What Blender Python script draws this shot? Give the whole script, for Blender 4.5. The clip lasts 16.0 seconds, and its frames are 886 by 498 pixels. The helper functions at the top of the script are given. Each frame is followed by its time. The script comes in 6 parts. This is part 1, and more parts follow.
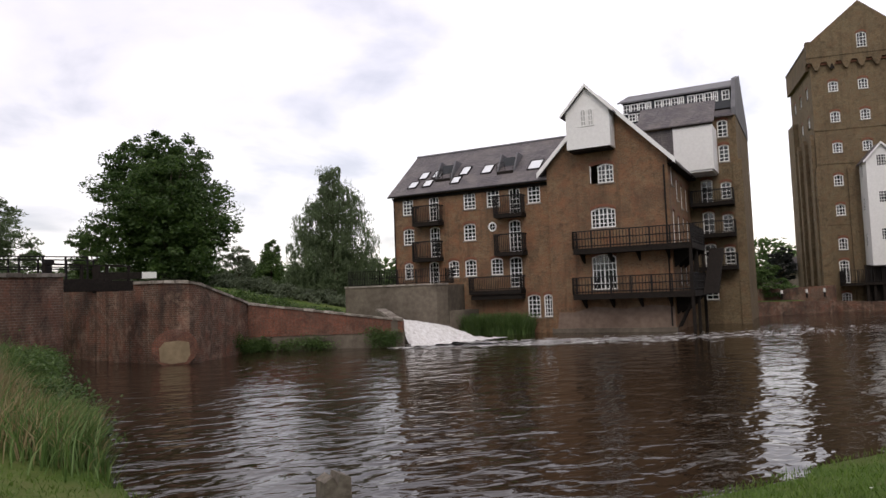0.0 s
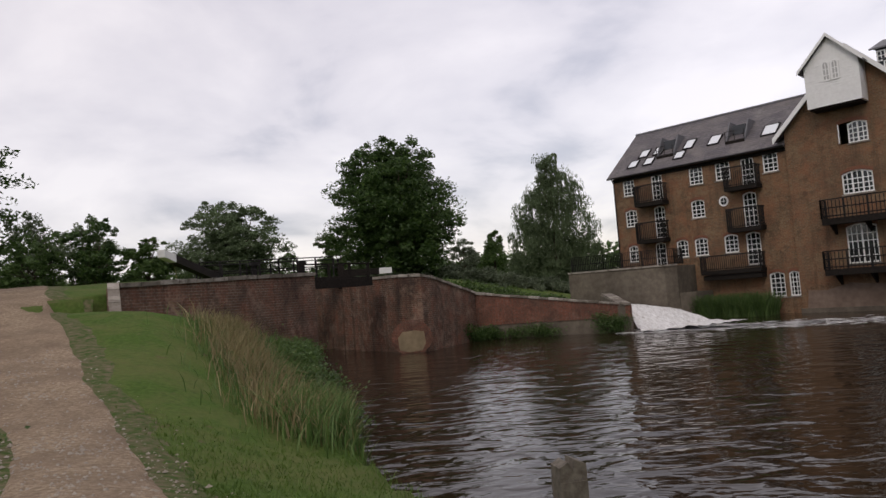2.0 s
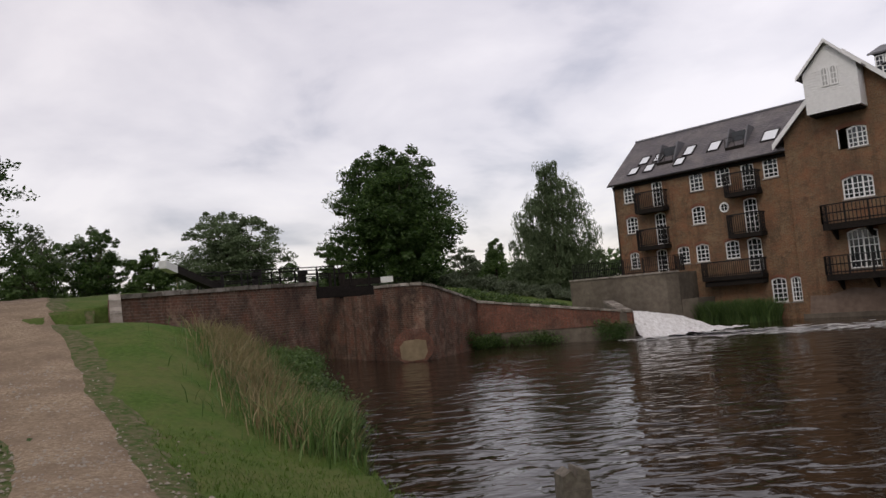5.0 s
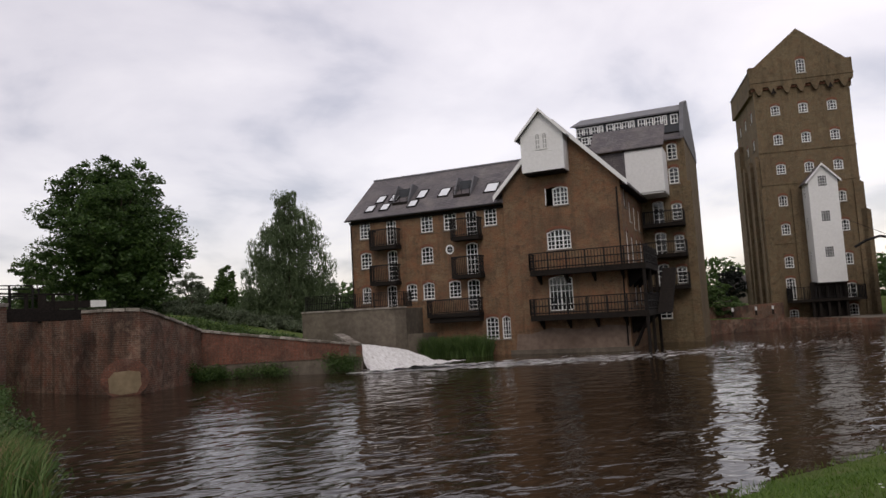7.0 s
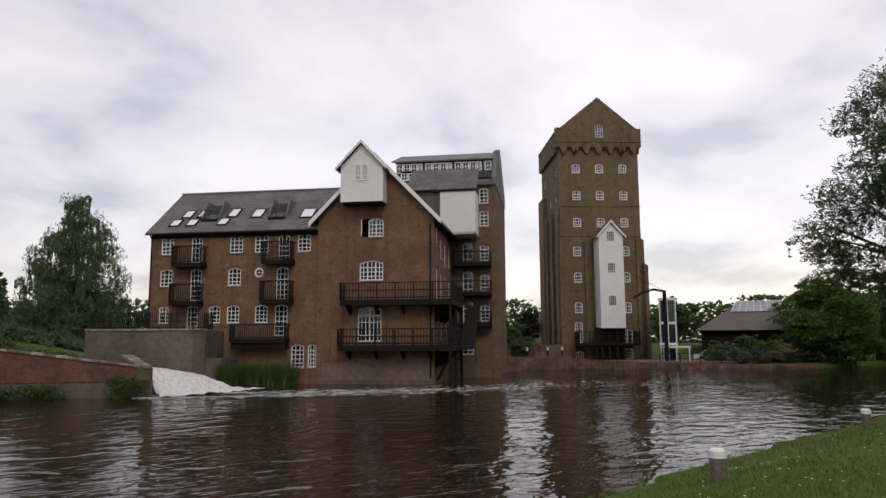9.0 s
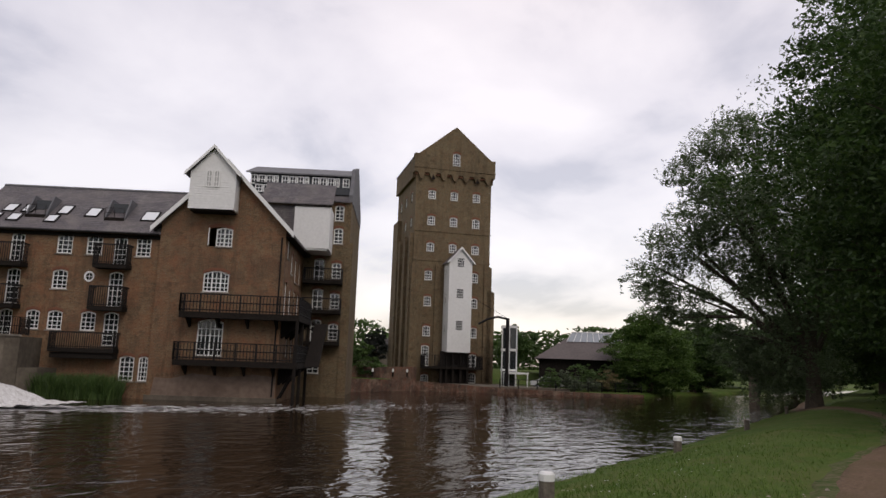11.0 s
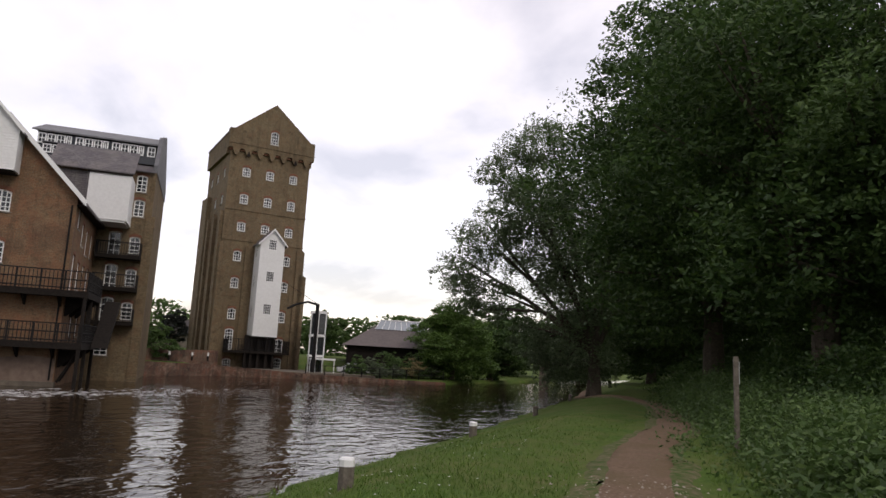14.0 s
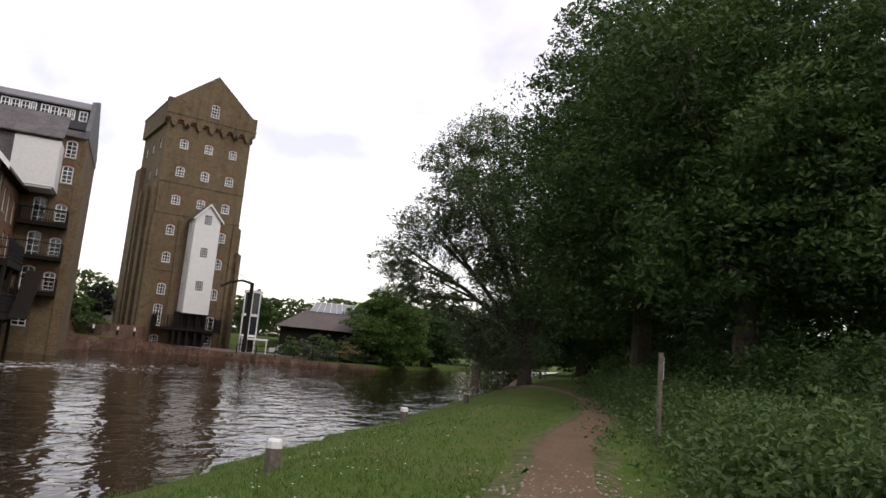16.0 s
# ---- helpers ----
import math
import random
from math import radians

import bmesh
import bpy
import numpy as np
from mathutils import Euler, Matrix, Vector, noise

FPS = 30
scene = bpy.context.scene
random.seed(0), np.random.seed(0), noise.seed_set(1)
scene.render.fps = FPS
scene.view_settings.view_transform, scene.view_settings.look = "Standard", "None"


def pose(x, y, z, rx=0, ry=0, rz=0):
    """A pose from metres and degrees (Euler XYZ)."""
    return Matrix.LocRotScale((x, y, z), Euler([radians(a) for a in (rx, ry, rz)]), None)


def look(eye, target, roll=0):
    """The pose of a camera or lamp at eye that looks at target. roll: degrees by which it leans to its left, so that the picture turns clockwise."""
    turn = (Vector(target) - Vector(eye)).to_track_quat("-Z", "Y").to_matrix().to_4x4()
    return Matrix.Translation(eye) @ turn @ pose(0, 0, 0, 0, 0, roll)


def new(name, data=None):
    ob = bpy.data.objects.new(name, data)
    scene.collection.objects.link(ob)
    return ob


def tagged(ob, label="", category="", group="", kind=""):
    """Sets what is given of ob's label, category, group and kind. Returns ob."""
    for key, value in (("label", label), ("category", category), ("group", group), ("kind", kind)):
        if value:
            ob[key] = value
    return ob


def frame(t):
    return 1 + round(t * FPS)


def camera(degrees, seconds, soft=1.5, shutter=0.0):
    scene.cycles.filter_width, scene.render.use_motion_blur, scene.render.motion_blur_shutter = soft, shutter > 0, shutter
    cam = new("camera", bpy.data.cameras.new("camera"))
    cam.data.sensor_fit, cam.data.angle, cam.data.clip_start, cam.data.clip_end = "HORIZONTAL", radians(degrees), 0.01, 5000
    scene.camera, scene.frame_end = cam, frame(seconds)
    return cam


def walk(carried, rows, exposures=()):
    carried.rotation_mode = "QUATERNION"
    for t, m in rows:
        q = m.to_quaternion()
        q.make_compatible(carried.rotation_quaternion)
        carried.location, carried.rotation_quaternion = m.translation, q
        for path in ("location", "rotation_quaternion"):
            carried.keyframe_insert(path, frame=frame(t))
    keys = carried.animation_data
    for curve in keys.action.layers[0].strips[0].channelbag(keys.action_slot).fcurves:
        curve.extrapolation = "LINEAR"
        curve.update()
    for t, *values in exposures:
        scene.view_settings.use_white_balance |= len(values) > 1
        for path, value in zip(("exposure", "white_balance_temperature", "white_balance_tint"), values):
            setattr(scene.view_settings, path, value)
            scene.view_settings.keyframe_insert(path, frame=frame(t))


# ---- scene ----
cam = camera(64.2, 16.0)
EYE = (0.0, 0.0, 3.1)
# (seconds, yaw, pitch, roll)
PATH = [
    (0.0, -20.91, 3.73, 2.16), (0.5, -16.61, 3.60, 2.39), (1.0, -11.92, 3.64, 3.01), (1.5, -7.50, 3.64, 3.86),
    (2.0, -2.89, 3.70, 4.44), (2.5, 1.57, 3.82, 4.73), (3.0, 5.45, 3.89, 4.75), (3.3, 6.69, 3.95, 4.78),
    (3.9, 5.59, 4.08, 4.83), (4.6, 0.49, 4.27, 4.91), (5.3, -5.83, 4.48, 5.00), (5.5, -8.33, 4.52, 5.02),
    (6.0, -13.79, 4.67, 4.19), (6.5, -19.21, 5.14, 3.89), (7.0, -24.28, 5.45, 3.15), (7.5, -28.58, 5.77, 2.10),
    (8.0, -32.81, 6.27, 1.52), (8.5, -36.25, 6.85, 1.06), (9.0, -39.76, 7.39, 0.27), (11.5, -55.05, 9.43, -2.21),
    (12.0, -58.02, 9.50, -2.31), (12.5, -60.62, 9.40, -2.21), (13.0, -63.22, 9.23, -2.40), (13.5, -65.39, 9.04, -2.71),
    (14.0, -67.44, 8.83, -3.17), (14.5, -69.14, 8.60, -3.45), (15.0, -70.71, 8.38, -3.92), (15.5, -71.84, 8.23, -4.60),
    (16.0, -72.73, 8.13, -5.42),
]
EXPOSURES = [(t, e, 6950, 13) for t, e in ((0.0, 0.28), (0.5, 0.25), (1.0, 0.1), (1.5, 0.02), (3.0, -0.25), (5.5, -0.12), (8.0, -0.13), (12.5, -0.17), (14.0, 0.1), (15.0, 0.27), (16.0, 0.3))]
walk(cam, [(t, pose(*EYE, 90 + p, r, w)) for t, w, p, r in PATH], EXPOSURES)

# ---------------------------------------------------------------- sky and sun
world = bpy.data.worlds.new("overcast_sky")
scene.world = world
world.use_nodes = True
wt = world.node_tree
wt.nodes.clear()


def wnode(kind, **kw):
    n = wt.nodes.new(kind)
    for k, v in kw.items():
        n.inputs[k.replace("_", " ")].default_value = v
    return n


w_out = wnode("ShaderNodeOutputWorld")
w_sky = wnode("ShaderNodeTexSky")
w_sky.sky_type, w_sky.sun_disc = "NISHITA", False
w_sky.sun_elevation, w_sky.sun_rotation = radians(48), radians(60)
w_bg1 = wnode("ShaderNodeBackground", Strength=0.05)
w_bg2 = wnode("ShaderNodeBackground", Strength=0.88)
w_add = wnode("ShaderNodeAddShader")
w_co = wnode("ShaderNodeTexCoord")
w_sep = wnode("ShaderNodeSeparateXYZ")
w_den = wt.nodes.new("ShaderNodeMath"); w_den.operation = "ADD"; w_den.inputs[1].default_value = 0.3
w_max = wt.nodes.new("ShaderNodeMath"); w_max.operation = "MAXIMUM"; w_max.inputs[1].default_value = 0.0
w_dx = wt.nodes.new("ShaderNodeMath"); w_dx.operation = "DIVIDE"
w_dy = wt.nodes.new("ShaderNodeMath"); w_dy.operation = "DIVIDE"
w_com = wnode("ShaderNodeCombineXYZ")
w_n1 = wnode("ShaderNodeTexNoise", Scale=1.9, Detail=7.0, Roughness=0.5, Distortion=0.25)
w_ramp = wnode("ShaderNodeValToRGB")
el = w_ramp.color_ramp.elements
el[0].position, el[0].color = 0.36, (0.46, 0.445, 0.50, 1)
el[1].position, el[1].color = 0.64, (0.90, 0.86, 0.885, 1)
e2 = w_ramp.color_ramp.elements.new(0.47); e2.color = (0.72, 0.685, 0.725, 1)
L = wt.links.new
L(w_co.outputs["Generated"], w_sep.inputs[0])
L(w_sep.outputs[2], w_max.inputs[0]); L(w_max.outputs[0], w_den.inputs[0])
L(w_sep.outputs[0], w_dx.inputs[0]); L(w_den.outputs[0], w_dx.inputs[1])
L(w_sep.outputs[1], w_dy.inputs[0]); L(w_den.outputs[0], w_dy.inputs[1])
L(w_dx.outputs[0], w_com.inputs[0]); L(w_dy.outputs[0], w_com.inputs[1])
L(w_com.outputs[0], w_n1.inputs["Vector"]); L(w_n1.outputs[0], w_ramp.inputs[0])
L(w_ramp.outputs[0], w_bg2.inputs[0]); L(w_sky.outputs[0], w_bg1.inputs[0])
L(w_bg1.outputs[0], w_add.inputs[0]); L(w_bg2.outputs[0], w_add.inputs[1]); L(w_add.outputs[0], w_out.inputs[0])

sun = new("sun", bpy.data.lights.new("sun", "SUN"))
sun.data.energy, sun.data.angle, sun.data.color = 0.95, radians(25), (1.0, 0.96, 0.9)
sun.matrix_world = look((-30, -60, 80), (10, 20, 0))

# ---------------------------------------------------------------- materials


class Mat:
    """A small node-graph writer round one Principled surface."""

    def __init__(self, name, rough=0.8, metal=0.0, spec=0.4):
        self.m = bpy.data.materials.new(name)
        self.m.use_nodes = True
        self.t = self.m.node_tree
        self.b = self.t.nodes["Principled BSDF"]
        self.b.inputs["Roughness"].default_value = rough
        self.b.inputs["Metallic"].default_value = metal
        self.b.inputs["Specular IOR Level"].default_value = spec
        self.co = self.node("ShaderNodeTexCoord").outputs["Object"]

    def node(self, kind, **kw):
        n = self.t.nodes.new(kind)
        for k, v in kw.items():
            n.inputs[k.replace("_", " ")].default_value = v
        return n

    def link(self, a, b):
        self.t.links.new(a, b)

    def noise(self, scale, detail=4.0, rough=0.55, vec=None, dist=0.0):
        n = self.node("ShaderNodeTexNoise", Scale=scale, Detail=detail, Roughness=rough, Distortion=dist)
        self.link(vec or self.co, n.inputs["Vector"])
        return n.outputs[0]

    def ramp(self, fac, stops):
        n = self.node("ShaderNodeValToRGB")
        e = n.color_ramp.elements
        e[0].position, e[0].color = stops[0][0], (*stops[0][1], 1)
        e[1].position, e[1].color = stops[-1][0], (*stops[-1][1], 1)
        for p, c in stops[1:-1]:
            e.new(p).color = (*c, 1)
        self.link(fac, n.inputs[0])
        return n.outputs[0]

    def mix(self, a, b, fac=0.5, mode="MIX"):
        n = self.t.nodes.new("ShaderNodeMix")
        n.data_type, n.blend_type = "RGBA", mode
        for sock, val in ((n.inputs[0], fac), (n.inputs[6], a), (n.inputs[7], b)):
            if isinstance(val, (int, float)):
                sock.default_value = val
            elif isinstance(val, tuple):
                sock.default_value = (*val, 1)
            else:
                self.link(val, sock)
        return n.outputs[2]

    def colour(self, c):
        self.link(c, self.b.inputs["Base Color"])
        return self

    def bump(self, h, strength=0.4, dist=0.02):
        n = self.node("ShaderNodeBump", Strength=strength, Distance=dist)
        self.link(h, n.inputs["Height"])
        self.link(n.outputs[0], self.b.inputs["Normal"])
        return self


def grain(name, c0, c1, scale=6.0, rough=0.8, metal=0.0, spec=0.4, bump=0.2, dist=0.01, big=0.35, tint=None):
    """Two tones at a small and a large scale, with fine relief."""
    k = Mat(name, rough, metal, spec)
    a = k.ramp(k.noise(scale, 6), [(0.3, c0), (0.7, c1)])
    dark = tuple(0.62 * x for x in c0)
    b = k.mix(a, tint or dark, k.ramp(k.noise(scale * 0.09 + 0.12, 4), [(0.42, (0, 0, 0)), (0.75, (big, big, big))]))
    return k.colour(b).bump(k.noise(scale * 3, 5), bump, dist).m


def brick_mat(name, c0, c1, c2, mortar, stain, soot=0.5, size=1.0, stain_scale=0.25, streak=0.5, pale=None):
    """Stock brick: courses with mortar, odd bricks, weather stains and streaks."""
    k = Mat(name, 0.9, 0.0, 0.25)
    sep = k.node("ShaderNodeSeparateXYZ"); k.link(k.co, sep.inputs[0])
    add = k.t.nodes.new("ShaderNodeMath"); add.operation = "ADD"
    k.link(sep.outputs[0], add.inputs[0]); k.link(sep.outputs[1], add.inputs[1])
    com = k.node("ShaderNodeCombineXYZ"); k.link(add.outputs[0], com.inputs[0]); k.link(sep.outputs[2], com.inputs[1])
    br = k.node("ShaderNodeTexBrick", Scale=1.0 / size, Mortar_Size=0.009, Mortar_Smooth=0.3, Bias=-0.1, Brick_Width=0.235, Row_Height=0.078)
    br.inputs["Color1"].default_value, br.inputs["Color2"].default_value, br.inputs["Mortar"].default_value = (*c0, 1), (*c1, 1), (*mortar, 1)
    k.link(com.outputs[0], br.inputs["Vector"])
    odd = k.mix(br.outputs[0], c2, k.ramp(k.noise(1.3, 6, 0.6), [(0.42, (0, 0, 0)), (0.72, (0.75, 0.75, 0.75))]))
    st = k.mix(odd, stain, k.ramp(k.noise(stain_scale, 5, 0.6, dist=0.6), [(0.45, (0, 0, 0)), (0.75, (soot, soot, soot))]))
    mp = k.node("ShaderNodeMapping"); mp.inputs["Scale"].default_value = (1.6, 1.6, 0.12)
    k.link(k.co, mp.inputs[0])
    st2 = k.mix(st, tuple(0.5 * x for x in stain), k.ramp(k.noise(1.0, 5, 0.6, vec=mp.outputs[0]), [(0.52, (0, 0, 0)), (0.78, (streak, streak, streak))]))
    if pale:
        st2 = k.mix(st2, pale, k.ramp(k.noise(0.8, 7, 0.7, dist=0.4), [(0.52, (0, 0, 0)), (0.68, (0.62, 0.62, 0.62))]))
        st2 = k.mix(st2, tuple(0.45 * x for x in stain), k.ramp(k.noise(1.6, 7, 0.7), [(0.52, (0, 0, 0)), (0.68, (0.55, 0.55, 0.55))]))
        spk = k.ramp(k.noise(11.0, 5, 0.7), [(0.3, (0.62, 0.62, 0.62)), (0.7, (1.25, 1.25, 1.25))])
    return k.colour(k.mix(st2, spk, 1.0, "MULTIPLY")).bump(br.outputs[1], -0.45, 0.012).m


def leaf_mat(name, c0, c1, c2):
    """Leaf: each its own green, some light through it."""
    k = Mat(name, 0.55, 0.0, 0.35)
    g = k.node("ShaderNodeNewGeometry")
    a = k.ramp(g.outputs["Random Per Island"], [(0.0, c0), (0.55, c1), (1.0, c2)])
    big = k.mix(a, tuple(0.55 * x for x in c0), k.ramp(k.noise(0.35, 3), [(0.4, (0, 0, 0)), (0.7, (0.5, 0.5, 0.5))]))
    k.colour(big)
    tr = k.node("ShaderNodeBsdfTranslucent"); k.link(big, tr.inputs[0])
    mx = k.node("ShaderNodeMixShader"); mx.inputs[0].default_value = 0.3
    k.link(k.b.outputs[0], mx.inputs[1]); k.link(tr.outputs[0], mx.inputs[2])
    k.link(mx.outputs[0], k.t.nodes["Material Output"].inputs[0])
    return k.m


M_MILL = brick_mat("mill_brick", (0.215, 0.13, 0.07), (0.16, 0.088, 0.048), (0.255, 0.11, 0.058), (0.19, 0.155, 0.115), (0.095, 0.062, 0.043), 0.75, 1.25, 0.3, 0.6, (0.25, 0.175, 0.105))
M_TOWER = brick_mat("yellow_stock_brick", (0.18, 0.134, 0.076), (0.14, 0.10, 0.056), (0.17, 0.105, 0.06), (0.175, 0.15, 0.11), (0.085, 0.062, 0.038), 0.6, 1.25, 0.2, 0.55, (0.225, 0.17, 0.10))
M_LOCK = brick_mat("old_lock_brick", (0.155, 0.088, 0.06), (0.11, 0.064, 0.046), (0.225, 0.085, 0.052), (0.21, 0.175, 0.14), (0.04, 0.029, 0.024), 0.9, 1.5, 0.5, 0.75, (0.33, 0.235, 0.175))
M_REDBRICK = brick_mat("red_brick", (0.23, 0.083, 0.052), (0.18, 0.068, 0.045), (0.12, 0.065, 0.047), (0.17, 0.13, 0.105), (0.065, 0.045, 0.036), 0.8, 1.0, 0.6, 0.5, (0.2, 0.13, 0.1))
M_ARCH = grain("arch_red_brick", (0.15, 0.066, 0.04), (0.21, 0.09, 0.053), 14, 0.9)
M_SLATE = brick_mat("slate", (0.12, 0.108, 0.118), (0.165, 0.15, 0.155), (0.085, 0.075, 0.085), (0.05, 0.048, 0.052), (0.20, 0.175, 0.165), 0.8, 2.2, 0.55, 0.6, (0.21, 0.195, 0.19))
M_SLATE.node_tree.nodes["Principled BSDF"].inputs["Roughness"].default_value = 0.6
M_LEAD = grain("dark_roof", (0.10, 0.10, 0.11), (0.15, 0.15, 0.16), 2.0, 0.6)
M_WHITE = grain("white_paint", (0.72, 0.72, 0.71), (0.80, 0.80, 0.79), 5, 0.5, bump=0.05, big=0.12, tint=(0.55, 0.54, 0.5))
M_LOUVRE = grain("grey_louvre", (0.38, 0.38, 0.37), (0.46, 0.46, 0.45), 6, 0.7)
M_FRAME = grain("white_joinery", (0.76, 0.76, 0.75), (0.82, 0.82, 0.81), 8, 0.45, bump=0.03, big=0.05)
M_IRON = grain("black_iron", (0.009, 0.008, 0.008), (0.016, 0.014, 0.014), 9, 0.65, spec=0.2, bump=0.1)
M_DARKWOOD = grain("tarred_timber", (0.011, 0.009, 0.008), (0.024, 0.019, 0.016), 7, 0.85, spec=0.15, bump=0.3)
M_CONC = grain("weathered_concrete", (0.11, 0.09, 0.07), (0.175, 0.148, 0.115), 3, 0.92, bump=0.4, dist=0.03, big=0.85, tint=(0.045, 0.037, 0.03))
k = Mat("coping_stone", 0.9, 0.0, 0.25)
oi = k.node("ShaderNodeObjectInfo")
ca = k.ramp(oi.outputs["Random"], [(0.0, (0.13, 0.11, 0.09)), (0.5, (0.27, 0.24, 0.205)), (1.0, (0.38, 0.345, 0.305))])
cb = k.mix(ca, (0.07, 0.06, 0.045), k.ramp(k.noise(2.2, 7, 0.7), [(0.45, (0, 0, 0)), (0.65, (0.8, 0.8, 0.8))]))
M_COPING = k.colour(cb).bump(k.noise(9, 6, 0.7), 0.5, 0.03).m
M_STONE = grain("gravel_stone", (0.22, 0.185, 0.15), (0.36, 0.32, 0.27), 9, 0.9)
M_POST = grain("bleached_timber", (0.085, 0.07, 0.055), (0.19, 0.165, 0.135), 12, 0.9, bump=0.5, dist=0.02)
M_BARK = grain("bark", (0.05, 0.04, 0.03), (0.10, 0.08, 0.06), 8, 0.95, bump=0.6, dist=0.04)
M_TILE = grain("brown_roof_tile", (0.10, 0.085, 0.085), (0.15, 0.125, 0.12), 4, 0.8, bump=0.3)
M_CARPAINT = grain("silver_paint", (0.6, 0.61, 0.63), (0.64, 0.65, 0.67), 3, 0.3, 0.2, 0.5, bump=0.0)
M_RUBBER = grain("rubber", (0.015, 0.015, 0.015), (0.025, 0.025, 0.025), 9, 0.85)

k = Mat("window_glass", 0.06, 0.0, 0.6)
k.b.inputs["Base Color"].default_value = (0.03, 0.035, 0.04, 1)
k.b.inputs["Transmission Weight"].default_value = 0.25
M_GLASS = k.bump(k.noise(1.5, 2), 0.05, 0.02).m

k = Mat("dark_glass", 0.08, 0.0, 0.5)
k.b.inputs["Base Color"].default_value = (0.02, 0.022, 0.026, 1)
M_DARKGLASS = k.bump(k.noise(1.2, 2), 0.04, 0.02).m

# Near-white base colour stands in for the sky reflected in the skylights.
k = Mat("sky_pale_roof_glass", 0.2, 0.0, 0.9)
k.b.inputs["Base Color"].default_value = (0.74, 0.77, 0.80, 1)
M_SKYPALEGLASS = k.m

k = Mat("lantern_glass", 0.15, 0.0, 0.9)
k.b.inputs["Base Color"].default_value = (0.3, 0.33, 0.36, 1)
M_LANTERN = k.m

M_OAK = leaf_mat("oak_leaf", (0.03, 0.065, 0.016), (0.05, 0.10, 0.022), (0.09, 0.15, 0.035))
M_LIME = leaf_mat("lime_leaf", (0.055, 0.11, 0.02), (0.085, 0.16, 0.03), (0.15, 0.24, 0.055))
M_WILLOW = leaf_mat("willow_leaf", (0.085, 0.125, 0.06), (0.12, 0.17, 0.08), (0.18, 0.24, 0.125))
M_HEDGE = leaf_mat("hedge_leaf", (0.05, 0.095, 0.025), (0.075, 0.135, 0.035), (0.13, 0.20, 0.06))
M_PALE = leaf_mat("pale_leaf", (0.09, 0.12, 0.07), (0.12, 0.15, 0.09), (0.16, 0.19, 0.12))
M_CONIFER = leaf_mat("purple_leaf", (0.02, 0.028, 0.024), (0.03, 0.035, 0.03), (0.05, 0.05, 0.045))
M_REED = leaf_mat("reed", (0.07, 0.13, 0.035), (0.11, 0.19, 0.05), (0.17, 0.24, 0.08))
M_DRYGRASS = leaf_mat("dry_grass", (0.30, 0.22, 0.12), (0.20, 0.20, 0.08), (0.40, 0.31, 0.18))
M_GRASSBLADE = leaf_mat("grass_blade", (0.065, 0.125, 0.018), (0.10, 0.175, 0.026), (0.15, 0.22, 0.05))

k = Mat("grass_ground", 0.95, 0.0, 0.1)
ga = k.ramp(k.noise(9.0, 6), [(0.3, (0.042, 0.08, 0.014)), (0.7, (0.078, 0.13, 0.026))])
gb = k.mix(ga, (0.13, 0.125, 0.05), k.ramp(k.noise(0.6, 7, 0.7), [(0.42, (0, 0, 0)), (0.7, (0.75, 0.75, 0.75))]))
gc = k.mix(gb, (0.12, 0.088, 0.055), k.ramp(k.noise(1.7, 5, 0.65), [(0.62, (0, 0, 0)), (0.72, (0.8, 0.8, 0.8))]))
M_GRASS = k.colour(gc).bump(k.noise(22, 4), 0.6, 0.04).m

k = Mat("gravel_path", 0.95, 0.0, 0.15)
ga = k.ramp(k.noise(13.0, 9, 0.8), [(0.32, (0.12, 0.086, 0.058)), (0.5, (0.27, 0.203, 0.14)), (0.68, (0.46, 0.37, 0.27))])
gb = k.mix(ga, (0.17, 0.122, 0.086), k.ramp(k.noise(0.9, 5, 0.6), [(0.42, (0, 0, 0)), (0.66, (0.85, 0.85, 0.85))]))
M_PATH = k.colour(gb).bump(k.noise(30, 5, 0.7), 0.7, 0.03).m

# Brown earth, with the trees' shade on this stretch worked into its colour.
k = Mat("shaded_earth_path", 0.95, 0.0, 0.12)
ga = k.ramp(k.noise(16.0, 8, 0.75), [(0.3, (0.10, 0.066, 0.045)), (0.55, (0.17, 0.115, 0.08)), (0.72, (0.24, 0.175, 0.125))])
gb = k.mix(ga, (0.12, 0.09, 0.05), k.ramp(k.noise(1.1, 5, 0.6), [(0.42, (0, 0, 0)), (0.66, (0.8, 0.8, 0.8))]))
M_EARTHSHADE = k.colour(gb).bump(k.noise(30, 5, 0.7), 0.6, 0.025).m

k = Mat("worn_verge", 0.95, 0.0, 0.1)
ga = k.ramp(k.noise(20.0, 6, 0.7), [(0.3, (0.13, 0.098, 0.066)), (0.7, (0.22, 0.17, 0.12))])
gb = k.mix(ga, (0.045, 0.085, 0.016), k.ramp(k.noise(5.0, 8, 0.75), [(0.36, (0, 0, 0)), (0.6, (1, 1, 1))]))
M_VERGE = k.colour(gb).bump(k.noise(24, 5, 0.7), 0.6, 0.03).m

k = Mat("river_water", 0.04, 0.0, 0.38)
k.b.inputs["Base Color"].default_value = (0.022, 0.014, 0.008, 1)
k.b.inputs["IOR"].default_value = 1.33
mp = k.node("ShaderNodeMapping"); mp.inputs["Scale"].default_value = (0.8, 1.3, 1); mp.inputs["Rotation"].default_value = (0, 0, radians(-20))
k.link(k.co, mp.inputs[0])
wa = k.noise(0.75, 2, 0.4, vec=mp.outputs[0], dist=1.0)
wb = k.noise(2.6, 2, 0.45, vec=mp.outputs[0], dist=0.6)
